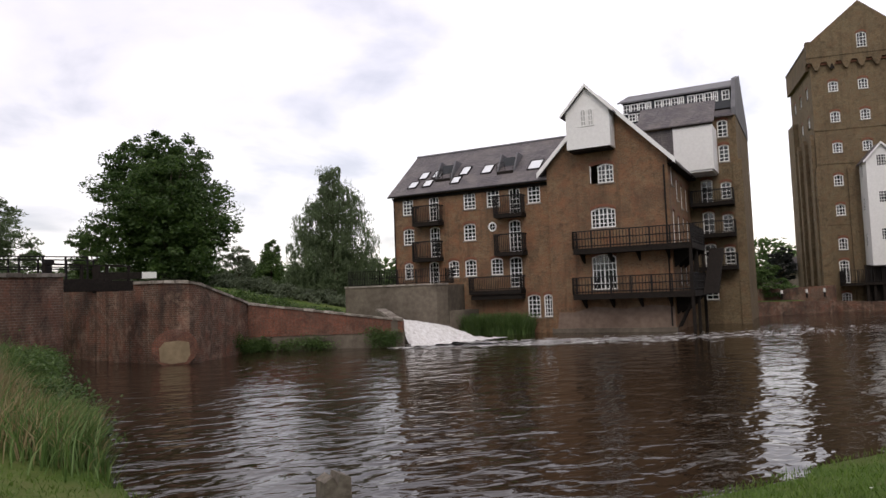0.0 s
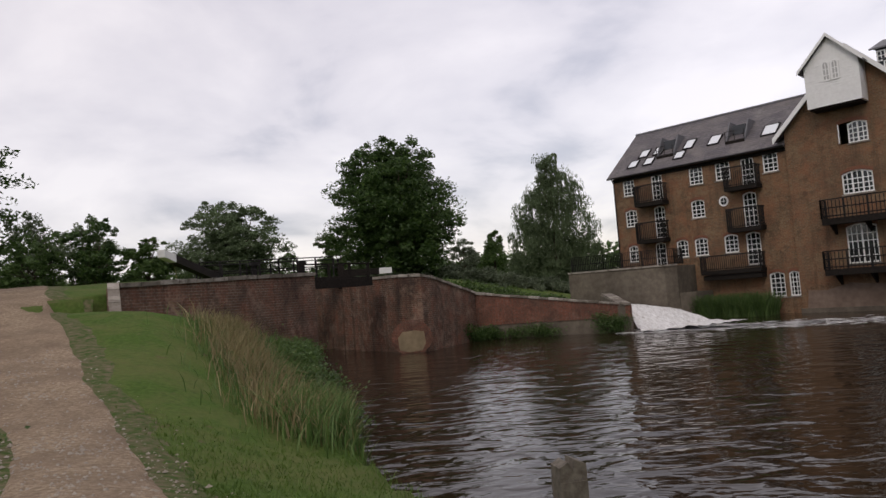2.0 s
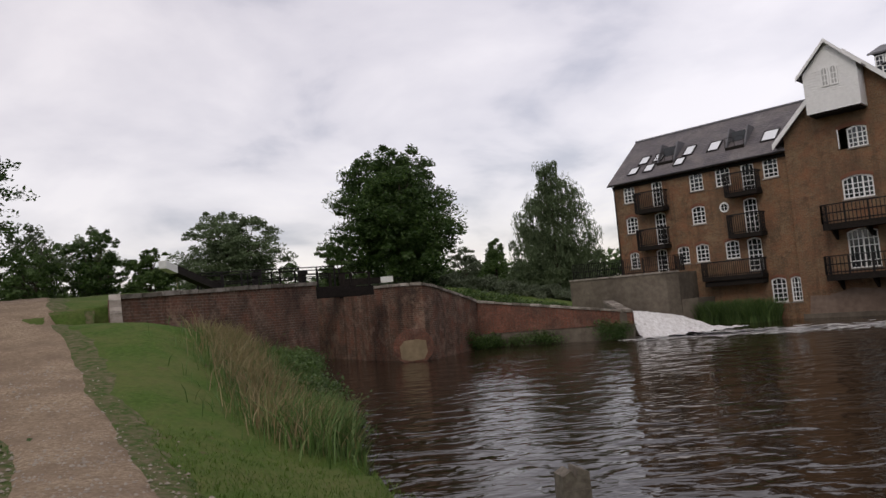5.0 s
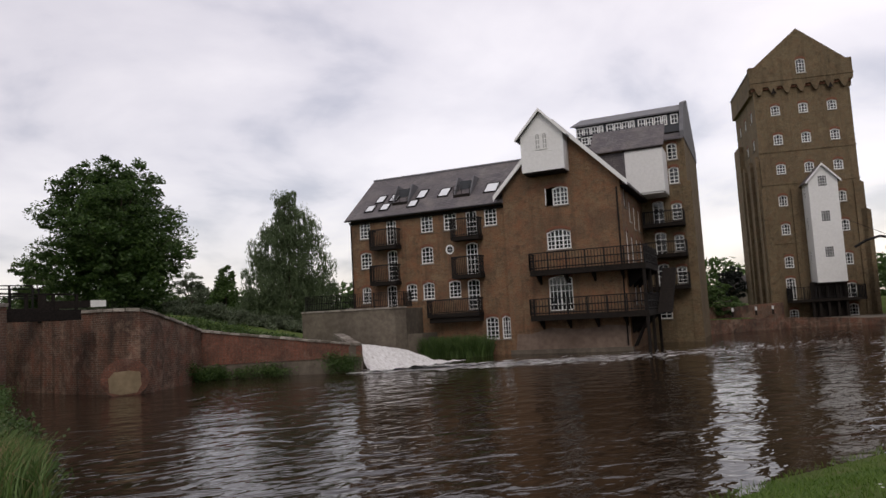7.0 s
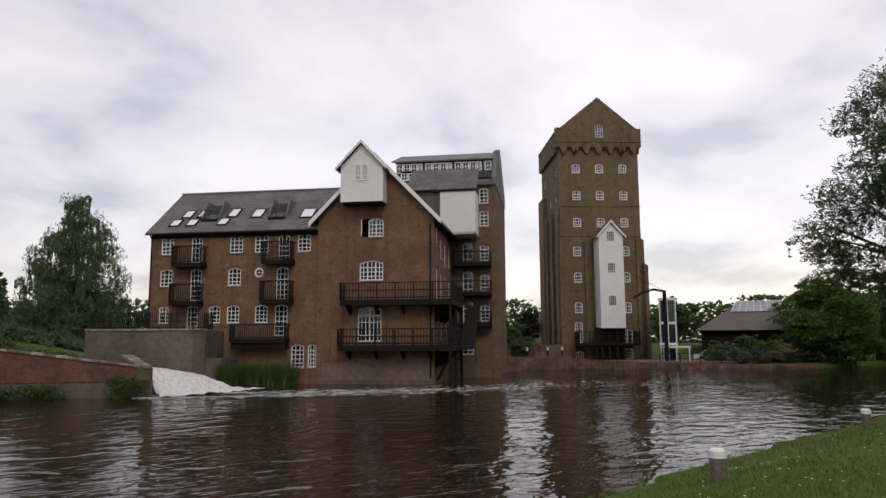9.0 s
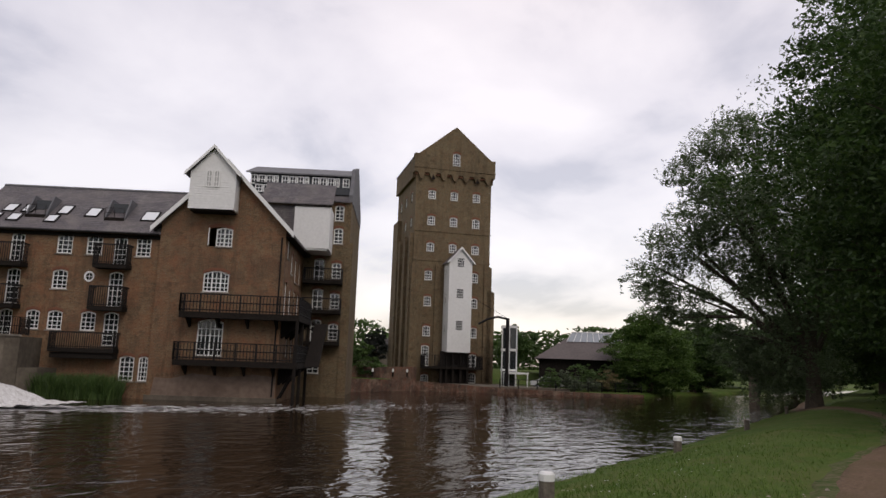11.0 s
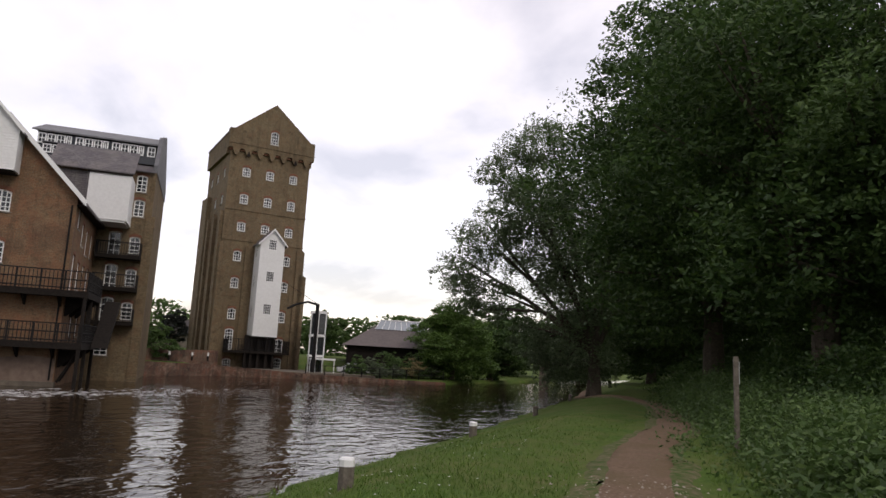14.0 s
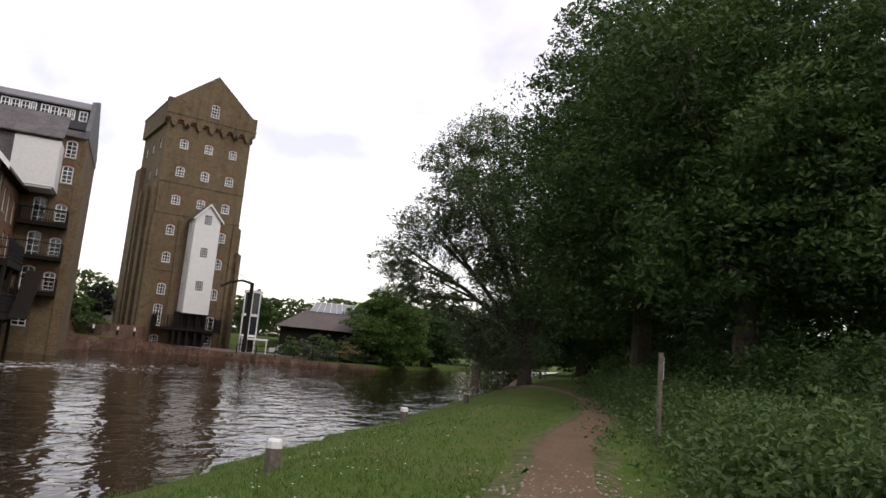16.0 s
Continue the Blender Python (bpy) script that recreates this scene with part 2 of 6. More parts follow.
calm = k.ramp(k.noise(0.09, 2, 0.5, vec=mp.outputs[0], dist=0.6), [(0.38, (0.12, 0.12, 0.12)), (0.62, (0.5, 0.5, 0.5))])
wm = k.mix(k.mix(wa, wb, 0.22), (0.5, 0.5, 0.5), calm)
M_WATER = k.bump(wm, 1.0, 0.14).m

k = Mat("white_water", 0.6, 0.0, 0.4)
fmp = k.node("ShaderNodeMapping"); fmp.inputs["Scale"].default_value = (2.2, 0.7, 1); fmp.inputs["Rotation"].default_value = (0, 0, radians(25))
k.link(k.co, fmp.inputs[0])
fa = k.ramp(k.noise(3.0, 8, 0.75, vec=fmp.outputs[0], dist=0.6), [(0.3, (0.38, 0.36, 0.34)), (0.48, (0.7, 0.69, 0.68)), (0.62, (0.85, 0.85, 0.85))])
M_FOAM = k.colour(fa).bump(k.noise(7, 6, 0.7), 0.4, 0.05).m


# ---------------------------------------------------------------- mesh helpers
class Geo:
    """Collects vertices and faces; every point goes through the matrix m."""

    def __init__(self, m=None):
        self.v, self.f, self.m = [], [], m or Matrix.Identity(4)

    def pts(self, ps):
        n = len(self.v)
        self.v += [tuple(self.m @ Vector(p)) for p in ps]
        return n

    def face(self, ps):
        n = self.pts(ps)
        self.f.append(tuple(range(n, n + len(ps))))

    def box(self, x0, x1, y0, y1, z0, z1):
        n = self.pts([(x0, y0, z0), (x1, y0, z0), (x1, y1, z0), (x0, y1, z0), (x0, y0, z1), (x1, y0, z1), (x1, y1, z1), (x0, y1, z1)])
        self.f += [tuple(n + i for i in q) for q in ((0, 3, 2, 1), (4, 5, 6, 7), (0, 1, 5, 4), (1, 2, 6, 5), (2, 3, 7, 6), (3, 0, 4, 7))]
        return self

    def prism(self, poly, y0, y1):
        """A polygon in x, z, drawn out along y."""
        k = len(poly)
        n = self.pts([(x, y0, z) for x, z in poly] + [(x, y1, z) for x, z in poly])
        self.f.append(tuple(n + i for i in range(k)))
        self.f.append(tuple(n + k + i for i in reversed(range(k))))
        self.f += [(n + i, n + k + i, n + k + (i + 1) % k, n + (i + 1) % k) for i in range(k)]
        return self

    def slab(self, poly, z0, z1):
        """A polygon in x, y, drawn out along z."""
        k = len(poly)
        n = self.pts([(x, y, z0) for x, y in poly] + [(x, y, z1) for x, y in poly])
        self.f.append(tuple(n + i for i in reversed(range(k))))
        self.f.append(tuple(n + k + i for i in range(k)))
        self.f += [(n + i, n + (i + 1) % k, n + k + (i + 1) % k, n + k + i) for i in range(k)]
        return self

    def tube(self, pts, rad, n=6):
        pts = [Vector(p) for p in pts]
        rad = rad if isinstance(rad, (list, tuple)) else [rad] * len(pts)
        rows = []
        for i, p in enumerate(pts):
            d = (pts[min(i + 1, len(pts) - 1)] - pts[max(i - 1, 0)]).normalized()
            a = d.orthogonal().normalized()
            if abs(d.z) < 0.99:
                a = d.cross(Vector((0, 0, 1))).normalized()
            b = d.cross(a)
            rows.append(self.pts([p + rad[i] * (math.cos(t) * a + math.sin(t) * b) for t in [2 * math.pi * j / n for j in range(n)]]))
        for r, s in zip(rows, rows[1:]):
            self.f += [(r + j, r + (j + 1) % n, s + (j + 1) % n, s + j) for j in range(n)]
        self.f.append(tuple(rows[0] + j for j in reversed(range(n))))
        self.f.append(tuple(rows[-1] + j for j in range(n)))
        return self

    def mesh(self, name, mat):
        me = bpy.data.meshes.new(name)
        me.from_pydata(self.v, [], self.f)
        me.materials.append(mat)
        me.update()
        bm = bmesh.new(); bm.from_mesh(me)
        bmesh.ops.recalc_face_normals(bm, faces=bm.faces)
        bm.to_mesh(me); bm.free()
        return me


def part(name, geo, mat, parent=None, label="", smooth=False):
    me = geo.mesh(name, mat)
    if smooth:
        me.shade_smooth()
    ob = new(name, me)
    ob.parent = parent
    return tagged(ob, label)


def thing(name, m, label, category, group="", kind=""):
    ob = new(name)
    ob.empty_display_size = 0.3
    ob.matrix_world = m
    return tagged(ob, label, category, group, kind)


def structure(name, geo, mat, label="", smooth=False):
    return tagged(part(name, geo, mat, None, label, smooth), kind="structure", category=name.split("_")[0])


def share(name, me, parent, m=None):
    ob = new(name, me)
    ob.parent = parent
    if m is not None:
        ob.matrix_basis = m
    return ob


def arc(x0, x1, z, rise, n=8):
    return [(x0 + (x1 - x0) * i / n, z + rise * (1 - (2 * i / n - 1) ** 2)) for i in range(n + 1)]


def wall_cells(g, x0, x1, z0, z1, holes, y0, y1):
    """A wall in x, z between the depths y0 and y1, with openings (x0, x1, z0, z1) through it, as one closed skin."""
    xs = sorted({x0, x1, *[min(max(h[i], x0), x1) for h in holes for i in (0, 1)]})
    zs = sorted({z0, z1, *[min(max(h[i], z0), z1) for h in holes for i in (2, 3)]})
    nx_, nz_ = len(xs) - 1, len(zs) - 1
    ids = {}

    def vid(i, j, k):
        if (i, j, k) not in ids:
            ids[i, j, k] = g.pts([(xs[i], y1 if k else y0, zs[j])])
        return ids[i, j, k]

    def solid(i, j):
        if not (0 <= i < nx_ and 0 <= j < nz_):
            return False
        mx, mz = (xs[i] + xs[i + 1]) / 2, (zs[j] + zs[j + 1]) / 2
        return not any(h[0] < mx < h[1] and h[2] < mz < h[3] for h in holes)

    for i in range(nx_):
        for j in range(nz_):
            if not solid(i, j):
                continue
            g.f.append((vid(i, j, 0), vid(i + 1, j, 0), vid(i + 1, j + 1, 0), vid(i, j + 1, 0)))
            g.f.append((vid(i, j, 1), vid(i, j + 1, 1), vid(i + 1, j + 1, 1), vid(i + 1, j, 1)))
            for di, dj, a, b in ((-1, 0, (i, j), (i, j + 1)), (1, 0, (i + 1, j + 1), (i + 1, j)), (0, -1, (i + 1, j), (i, j)), (0, 1, (i, j + 1), (i + 1, j + 1))):
                if not solid(i + di, j + dj):
                    g.f.append((vid(*a, 0), vid(*b, 0), vid(*b, 1), vid(*a, 1)))
    return g


def window(parent, m, x0, x1, z0, z1, cols, rows, rise=0.12, ring=0.24, name="window", sill=True, bar=0.05, red=None, glass=None, lights=1, fw=0.09):
    """A white small-paned window in an opening whose face lies at y 0 of m: frame, bars, glass, sill and arch as parts."""
    w = x1 - x0
    g = Geo(m)
    y0, y1 = 0.08, 0.16
    top = arc(x0, x1, z1 - rise, rise)
    outer = [(x0, z0), (x1, z0)] + top[::-1]
    inner = [(x0 + fw, z0 + fw), (x1 - fw, z0 + fw)] + [(x0 + fw + (x - x0) * (w - 2 * fw) / w, z - fw) for x, z in top[::-1]]
    n = len(outer)
    k = g.pts([(x, y, z) for y in (y0, y1) for x, z in outer] + [(x, y, z) for y in (y0, y1) for x, z in inner])
    for i in range(n):
        j = (i + 1) % n
        g.f += [(k + i, k + j, k + 2 * n + j, k + 2 * n + i), (k + n + i, k + 3 * n + i, k + 3 * n + j, k + n + j),
                (k + i, k + n + i, k + n + j, k + j), (k + 2 * n + i, k + 2 * n + j, k + 3 * n + j, k + 3 * n + i)]
    ob = part(name, g, M_FRAME, parent)
    for i in range(1, cols):
        x = x0 + w * i / cols
        b = bar * (1.9 if lights > 1 and i % (cols // lights) == 0 else 1)
        part("glazing_bar", Geo(m).box(x - b / 2, x + b / 2, y0 + 0.012, y1 - 0.012, z0 + fw, z1 - rise * 1.05 - fw + rise * (1 - (2 * i / cols - 1) ** 2)), M_FRAME, ob)
    for j in range(1, rows):
        z = z0 + (z1 - rise - z0) * j / rows
        part("glazing_bar", Geo(m).box(x0 + fw, x1 - fw, y0 + 0.016, y1 - 0.016, z - bar / 2, z + bar / 2), M_FRAME, ob)
    gp = Geo(m)
    gp.prism([(x0 + 0.02, z0 + 0.02), (x1 - 0.02, z0 + 0.02)] + [(x, z - 0.02) for x, z in reversed(top)], y0 + 0.034, y0 + 0.042)
    part("pane", gp, glass or M_GLASS, ob)
    if sill:
        part("sill", Geo(m).box(x0 - 0.08, x1 + 0.08, -0.07, y1 - 0.005, z0 - 0.09, z0 - 0.002), M_COPING, ob)
    if ring:
        lo = arc(x0 - 0.05, x1 + 0.05, z1 - rise - 0.02, rise + 0.02)
        part("brick_arch", Geo(m).prism(lo + [(x, z + ring) for x, z in reversed(lo)], -0.012, 0.22), red or M_ARCH, ob)
    return ob


def balcony(parent, m, x0, x1, z, h, out, mat=None, step=0.16):
    """An iron balcony: deck, top and bottom rail round three sides, corner posts, upright bars."""
    deck = part("balcony", Geo(m).box(x0, x1, -out, -0.005, z, z + 0.3), M_DARKWOOD, parent, "black iron balcony with upright bars")
    for nm, zz, t in (("top_rail", z + h, 0.09), ("bottom_rail", z + 0.42, 0.05)):
        g = Geo(m)
        g.box(x0, x1, -out, -out + t, zz - t, zz).box(x0, x0 + t, -out + t, -0.01, zz - t, zz).box(x1 - t, x1, -out + t, -0.01, zz - t, zz)
        part(nm, g, M_IRON, deck)
    post = Geo().box(-0.045, 0.045, -0.045, 0.045, 0, h - 0.1).mesh("post", M_IRON)
    bar = Geo().box(-0.02, 0.02, -0.02, 0.02, 0, h - 0.2).mesh("bar", M_IRON)
    for x in (x0 + 0.03, x1 - 0.03):
        share("post", post, deck, m @ pose(x, -out + 0.03, z + 0.1))
    n = max(2, int((x1 - x0) / step))
    for i in range(1, n):
        share("bar", bar, deck, m @ pose(x0 + (x1 - x0) * i / n, -out + 0.025, z + 0.14))
    for x in (x0 + 0.02, x1 - 0.02):
        for j in range(1, int(out / step)):
            share("bar", bar, deck, m @ pose(x, -out + j * step, z + 0.14))
    return deck


def railing(parent, m, pts, h, step=1.4, rails=(1.0, 0.55, 0.12), r=0.03, bars=0):
    """A post-and-rail guard along the points; returns nothing, all parts go under parent."""
    post = Geo().box(-r, r, -r, r, 0, h).mesh("post", M_IRON)
    for p, q in zip(pts, pts[1:]):
        p, q = Vector(p), Vector(q)
        n = max(1, round((q - p).length / step))
        for i in range(n + 1):
            share("post", post, parent, m @ Matrix.Translation(p.lerp(q, i / n)))
        for k_ in rails:
            up = Vector((0, 0, h * k_))
            part("rail", Geo(m).tube([p + up, q + up], r * 0.8, 5), M_IRON, parent)
        if bars:
            thin = Geo().box(-0.02, 0.02, -0.02, 0.02, 0, h * 0.95).mesh("bar", M_IRON)
            c = int((q - p).length / bars)
            for i in range(1, c):
                share("bar", thin, parent, m @ Matrix.Translation(p.lerp(q, i / c)))


# ---------------------------------------------------------------- land and water
RIVER = [(-12.30, 47.83), (-4.56, 35.05), (-4.07, 27.95), (-2.98, 21.56), (-1.70, 16.84), (-0.95, 12.75), (0.11, 9.71), (1.76, 8.29), (3.62, 7.60), (5.83, 7.59),
         (10.06, 8.24), (15.96, 8.95), (20.21, 9.24), (26.31, 9.65), (38.71, 11.03), (66.95, 13.99), (89.77, 18.06), (145.04, 20.52), (373.24, 2.25),
         (368.59, 21.85), (145.80, 30.80), (103.94, 31.84), (81.97, 33.76), (72.85, 37.92), (67.08, 44.30), (61.49, 51.98), (48.73, 52.11), (42.3, 44.0), (39.8, 46.8),
         (32.8, 40.9), (27.5, 46.9), (23.2, 51.5), (14.28, 52.08), (13.34, 42.09), (4.7, 47.2), (1.2, 41.4), (-0.3, 41.1), (-6.7, 52.6)]


def river_distance(x, y):
    """Metres from the water's edge, negative over the water, and whether the nearest edge is on the near bank."""
    best, near, inside = 1e9, True, False
    n = len(RIVER)
    for i in range(n):
        (ax, ay), (bx, by) = RIVER[i], RIVER[(i + 1) % n]
        dx, dy = bx - ax, by - ay
        t = min(1, max(0, ((x - ax) * dx + (y - ay) * dy) / (dx * dx + dy * dy)))
        d = math.hypot(ax + t * dx - x, ay + t * dy - y)
        if d < best:
            best, near = d, 1 <= i < 18
        if (ay > y) != (by > y) and x < (bx - ax) * (y - ay) / (by - ay) + ax:
            inside = not inside
    return (-best if inside else best), near


def smooth(a, b, x):
    t = min(1.0, max(0.0, (x - a) / (b - a)))
    return t * t * (3 - 2 * t)


def height(x, y):
    d, near = river_distance(x, y)
    if d < 0:
        return max(-1.2, -0.25 + d * (0.7 if near else 3.0))
    rough = 0.07 * noise.noise(Vector((x * 0.45, y * 0.45, 0))) + 0.03 * noise.noise(Vector((x * 1.7, y * 1.7, 3)))
    if near:
        up = 3.25 * smooth(10, 34, -0.42 * x + 0.91 * y) * smooth(6, -4.5, x)
        top = 1.4 + up + 1.6 * smooth(-4.8, -15, y - 0.2 * x) * smooth(2, 14, x)
        h = 0.32 + (top - 0.32) * smooth(-0.6, 4.8, d) + rough * min(1, d)
        if y > 17.5 and (x + 9.87) * 10.28 - (y - 24.88) * 5.38 > -2.0:
            t = min(1.0, max(0.0, (y - 24.88) / 10.28))
            h = min(h, 2.25 - 1.9 * t + 2.5 * smooth(24.9, 18.8, y) + 0.5 * rough)
        return h
    if x > 47:
        top = 0.5 + 0.9 * smooth(63, 57, x) + 2.0 * smooth(9, 22, d)
    else:
        top = 1.5 + 2.75 * min(1.0, max(0.0, (13.8 - x) / 13.2)) ** 1.3 + 2.2 * smooth(5, 30, d) * smooth(22, 11.5, x)
        top = min(top, 4.7)
    return top * smooth(0.05, 0.5, d) + rough - 0.1


def axis(lo, a, b, hi, step, ratio=1.22):
    mid = list(np.arange(a, b + 1e-6, step))
    left, s, v = [], step, a
    while v > lo:
        s *= ratio; v -= s; left.append(v)
    right, s, v = [], step, mid[-1]
    while v < hi:
        s *= ratio; v += s; right.append(v)
    return left[::-1] + mid + right


gx, gy = axis(-1500, -22, 75, 1500, 0.56), axis(-1500, -6, 60, 1500, 0.56)
gv = [(x, y, height(x, y)) for y in gy for x in gx]
nx = len(gx)
gf = [(j * nx + i, j * nx + i + 1, (j + 1) * nx + i + 1, (j + 1) * nx + i) for j in range(len(gy) - 1) for i in range(nx - 1)]
gg = Geo(); gg.v, gg.f = gv, gf
structure("ground", gg, M_GRASS, "grassy river banks with mown and rough grass", True)

wg = Geo()
wx, wy = axis(-40, -20, 76, 400, 2.0), axis(-70, 0, 64, 64, 2.0)
wg.v = [(x, y, 0.0) for y in wy for x in wx]
wg.f = [(j * len(wx) + i, j * len(wx) + i + 1, (j + 1) * len(wx) + i + 1, (j + 1) * len(wx) + i) for j in range(len(wy) - 1) for i in range(len(wx) - 1)]
structure("water", wg, M_WATER, "brown rippled river water", True)


def ribbon(pts, widths, lift, seed, n=14, ragged=1.0):
    """A strip draped on the ground along the points, with ragged edges."""
    rnd = random.Random(seed)
    P = []
    for i in range(len(pts) - 1):
        p0, p1, p2, p3 = [Vector(pts[min(max(j, 0), len(pts) - 1)]) for j in (i - 1, i, i + 1, i + 2)]
        for s_ in range(n):
            t = s_ / n
            P.append((0.5 * ((2 * p1) + (p2 - p0) * t + (2 * p0 - 5 * p1 + 4 * p2 - p3) * t * t + (3 * p1 - p0 - 3 * p2 + p3) * t ** 3), widths[i] + (widths[i + 1] - widths[i]) * t))
    g, cols = Geo(), 9
    s0_ = 0.0
    for i, (p, w) in enumerate(P):
        s0_ += (p - P[max(i - 1, 0)][0]).length
        q = P[min(i + 1, len(P) - 1)][0] - P[max(i - 1, 0)][0]
        side = Vector((-q.y, q.x)).normalized()
        for c in range(cols):
            u = 2 * c / (cols - 1) - 1
            jit = (0.3 * noise.noise(Vector((s0_ * 0.35, u * 9, 0))) + 0.12 * noise.noise(Vector((s0_ * 1.3, u * 9, 4)))) * abs(u) * ragged
            s2 = p + side * (u * w / 2 + jit)
            g.v.append((s2.x, s2.y, height(s2.x, s2.y) + lift - (0.09 if abs(u) == 1 else 0.0)))
    for i in range(len(P) - 1):
        g.f += [(i * cols + c, i * cols + c + 1, (i + 1) * cols + c + 1, (i + 1) * cols + c) for c in range(cols - 1)]
    return g


structure("footpath_1", ribbon([(-23.54, 62.73), (-20.34, 42.34), (-15.54, 28.25), (-9.9, 18.44), (-4.83, 10.24), (-1.6, 3.99), (1.67, -0.54), (7.92, 0.94)],
                                 [3.2, 3.2, 3.7, 2.6, 1.8, 1.7, 1.7, 1.4], 0.06, 3), M_PATH, "trodden pale gravel towpath", True)
structure("footpath_2", ribbon([(1.67, -0.54), (7.92, 0.94), (15.79, 1.88), (26.83, 2.16), (38.84, 4.52), (53.86, 10.66), (74.14, 15.01), (108.33, 18.58)],
                                 [1.7, 1.3, 1.25, 1.2, 1.2, 1.2, 1.2, 1.2], 0.064, 4), M_EARTHSHADE, "bare brown earth towpath, coloured darker for the shade of the trees", True)
structure("worn_verge", ribbon([(-23.54, 62.73), (-20.34, 42.34), (-15.54, 28.25), (-9.90, 18.44), (-4.83, 10.24), (-1.60, 3.99), (1.67, -0.54), (7.92, 0.94), (15.79, 1.88), (26.83, 2.16), (38.84, 4.52), (53.86, 10.66), (74.14, 15.01), (108.33, 18.58)],
                               [4.2, 4.4, 5.0, 3.9, 3.2, 3.0, 2.9, 2.2, 2.0, 1.9, 1.8, 1.8, 1.8, 1.8], 0.035, 3, 14, 2.2), M_VERGE, "worn earth and thin grass beside the path", True)
# ---------------------------------------------------------------- the mill
I4 = Matrix.Identity(4)
mill = thing("mill_building", pose(26.42, 46.36, 0, 0, 0, -48.5), "converted brick watermill with slate roofs, white lucam and iron balconies", "building")
WY = 0.35                                   # the wing stands a little behind the gable
WING = pose(0, WY, 0) @ Matrix.Diagonal((0.93, 1, 1, 1))
X0, X1 = -14.8, 0.0
A_WIN = [(-13.87, -12.76), (-7.76, -6.6), (-5.57, -4.38), (-1.87, -0.76)]
B_WIN = [(-13.87, -12.76), (-7.83, -6.7)]
C_WIN = [(-13.85, -12.95), (-9.4, -8.4), (-7.83, -6.74), (-5.4, -4.3)]
A_DOOR, B_DOOR = [(-11.15, -10.15), (-3.54, -2.53)], [(-11.15, -10.15), (-3.64, -2.6)]
C_DOOR, D_WIN = [(-11.33, -10.36), (-3.7, -2.6)], [(-2.24, -1.15), (-0.85, -0.12)]
holes = []
specs = []
for row, z0, z1, kc, kr in ((A_WIN, 9.85, 11.25, 3, 4), (B_WIN, 7.35, 8.72, 3, 4), (A_DOOR, 9.2, 11.2, 3, 5), (B_DOOR, 6.2, 8.7, 3, 6),
                            (C_WIN, 4.5, 5.85, 3, 4), (C_DOOR, 3.5, 5.85, 3, 6), (D_WIN, 1.17, 2.88, 3, 5)):
    for a, b in row:
        holes.append((a, b, z0, z1))
        specs.append((a, b, z0, z1, kc, kr))
part("wall", wall_cells(Geo(WING), X0, X1, -1.0, 11.5, holes, 0, 0.45), M_MILL, mill, "brown stock brick wall")
for a, b, z0, z1, kc, kr in specs:
    window(mill, WING, a, b, z0, z1, kc, kr, 0.14, 0.22, lights=1)
# round window
g = Geo(WING)
n0 = 16
ringp = [(-5.1 + 0.38 * math.cos(2 * math.pi * i / n0), 8.3 + 0.38 * math.sin(2 * math.pi * i / n0)) for i in range(n0)]
ringq = [(-5.1 + 0.26 * math.cos(2 * math.pi * i / n0), 8.3 + 0.26 * math.sin(2 * math.pi * i / n0)) for i in range(n0)]
for i in range(n0):
    j = (i + 1) % n0
    g.prism([ringp[i], ringp[j], ringq[j], ringq[i]], -0.05, 0.01)
g.box(-5.36, -4.84, -0.03, -0.01, 8.285, 8.315).box(-5.115, -5.085, -0.031, -0.009, 8.04, 8.56)
rw = part("round_window", g, M_FRAME, mill)
part("pane", Geo(WING).prism(ringq, -0.012, -0.004), M_GLASS, rw)
# closing walls of the wing, and its slate roof
part("wall", Geo(WING).box(X0, X0 + 0.45, 0.45, 9.6, -1, 11.5), M_MILL, mill)
part("wall", Geo(WING).box(X0, X1, 9.6, 10.0, -1, 11.5), M_MILL, mill)
part("gable_wall", Geo(WING @ pose(X0, 0, 0, 0, 0, 90)).prism([(0, 11.5), (10.0, 11.5), (5.0, 15.4)], -0.45, 0), M_MILL, mill)
RZ, RE = 15.6, 11.42


def roof_pane(parent, name, m, x0, x1, ye, ze, yr, zr, t, mat, label="", xr=None):
    """A sloping roof sheet between eave (ye, ze) and ridge (yr, zr)."""
    g_ = Geo(m)
    k = g_.pts([(x0, ye, ze), (x1, ye, ze), (x1 if xr is None else xr, yr, zr), (x0, yr, zr), (x0, ye, ze + t), (x1, ye, ze + t), (x1 if xr is None else xr, yr, zr + t), (x0, yr, zr + t)])
    g_.f += [tuple(k + i for i in q) for q in ((0, 3, 2, 1), (4, 5, 6, 7), (0, 1, 5, 4), (1, 2, 6, 5), (2, 3, 7, 6), (3, 0, 4, 7))]
    return part(name, g_, mat, parent, label)


front = roof_pane(mill, "roof", WING, X0 - 0.3, -0.03, -0.4, RE, 5.0, RZ, 0.12, M_SLATE, "grey slate roof with skylights", 3.4)
roof_pane(mill, "roof", WING, X0 - 0.3, 4.4, 10.4, RE, 5.0, RZ, 0.12, M_SLATE)
part("ridge_tile", Geo(WING).tube([(X0 - 0.32, 5.0, RZ + 0.1), (4.4, 5.0, RZ + 0.1)], 0.13, 8), M_LEAD, mill)
part("gutter", Geo(WING).tube([(X0 - 0.3, -0.46, RE + 0.0), (-0.1, -0.46, RE + 0.0)], 0.07, 6), M_IRON, mill)
part("drainpipe", Geo(WING).tube([(X0 + 0.1, -0.4, RE), (X0 + 0.1, -0.08, RE - 0.4), (X0 + 0.1, -0.08, 2.8)], 0.05, 6), M_IRON, mill)
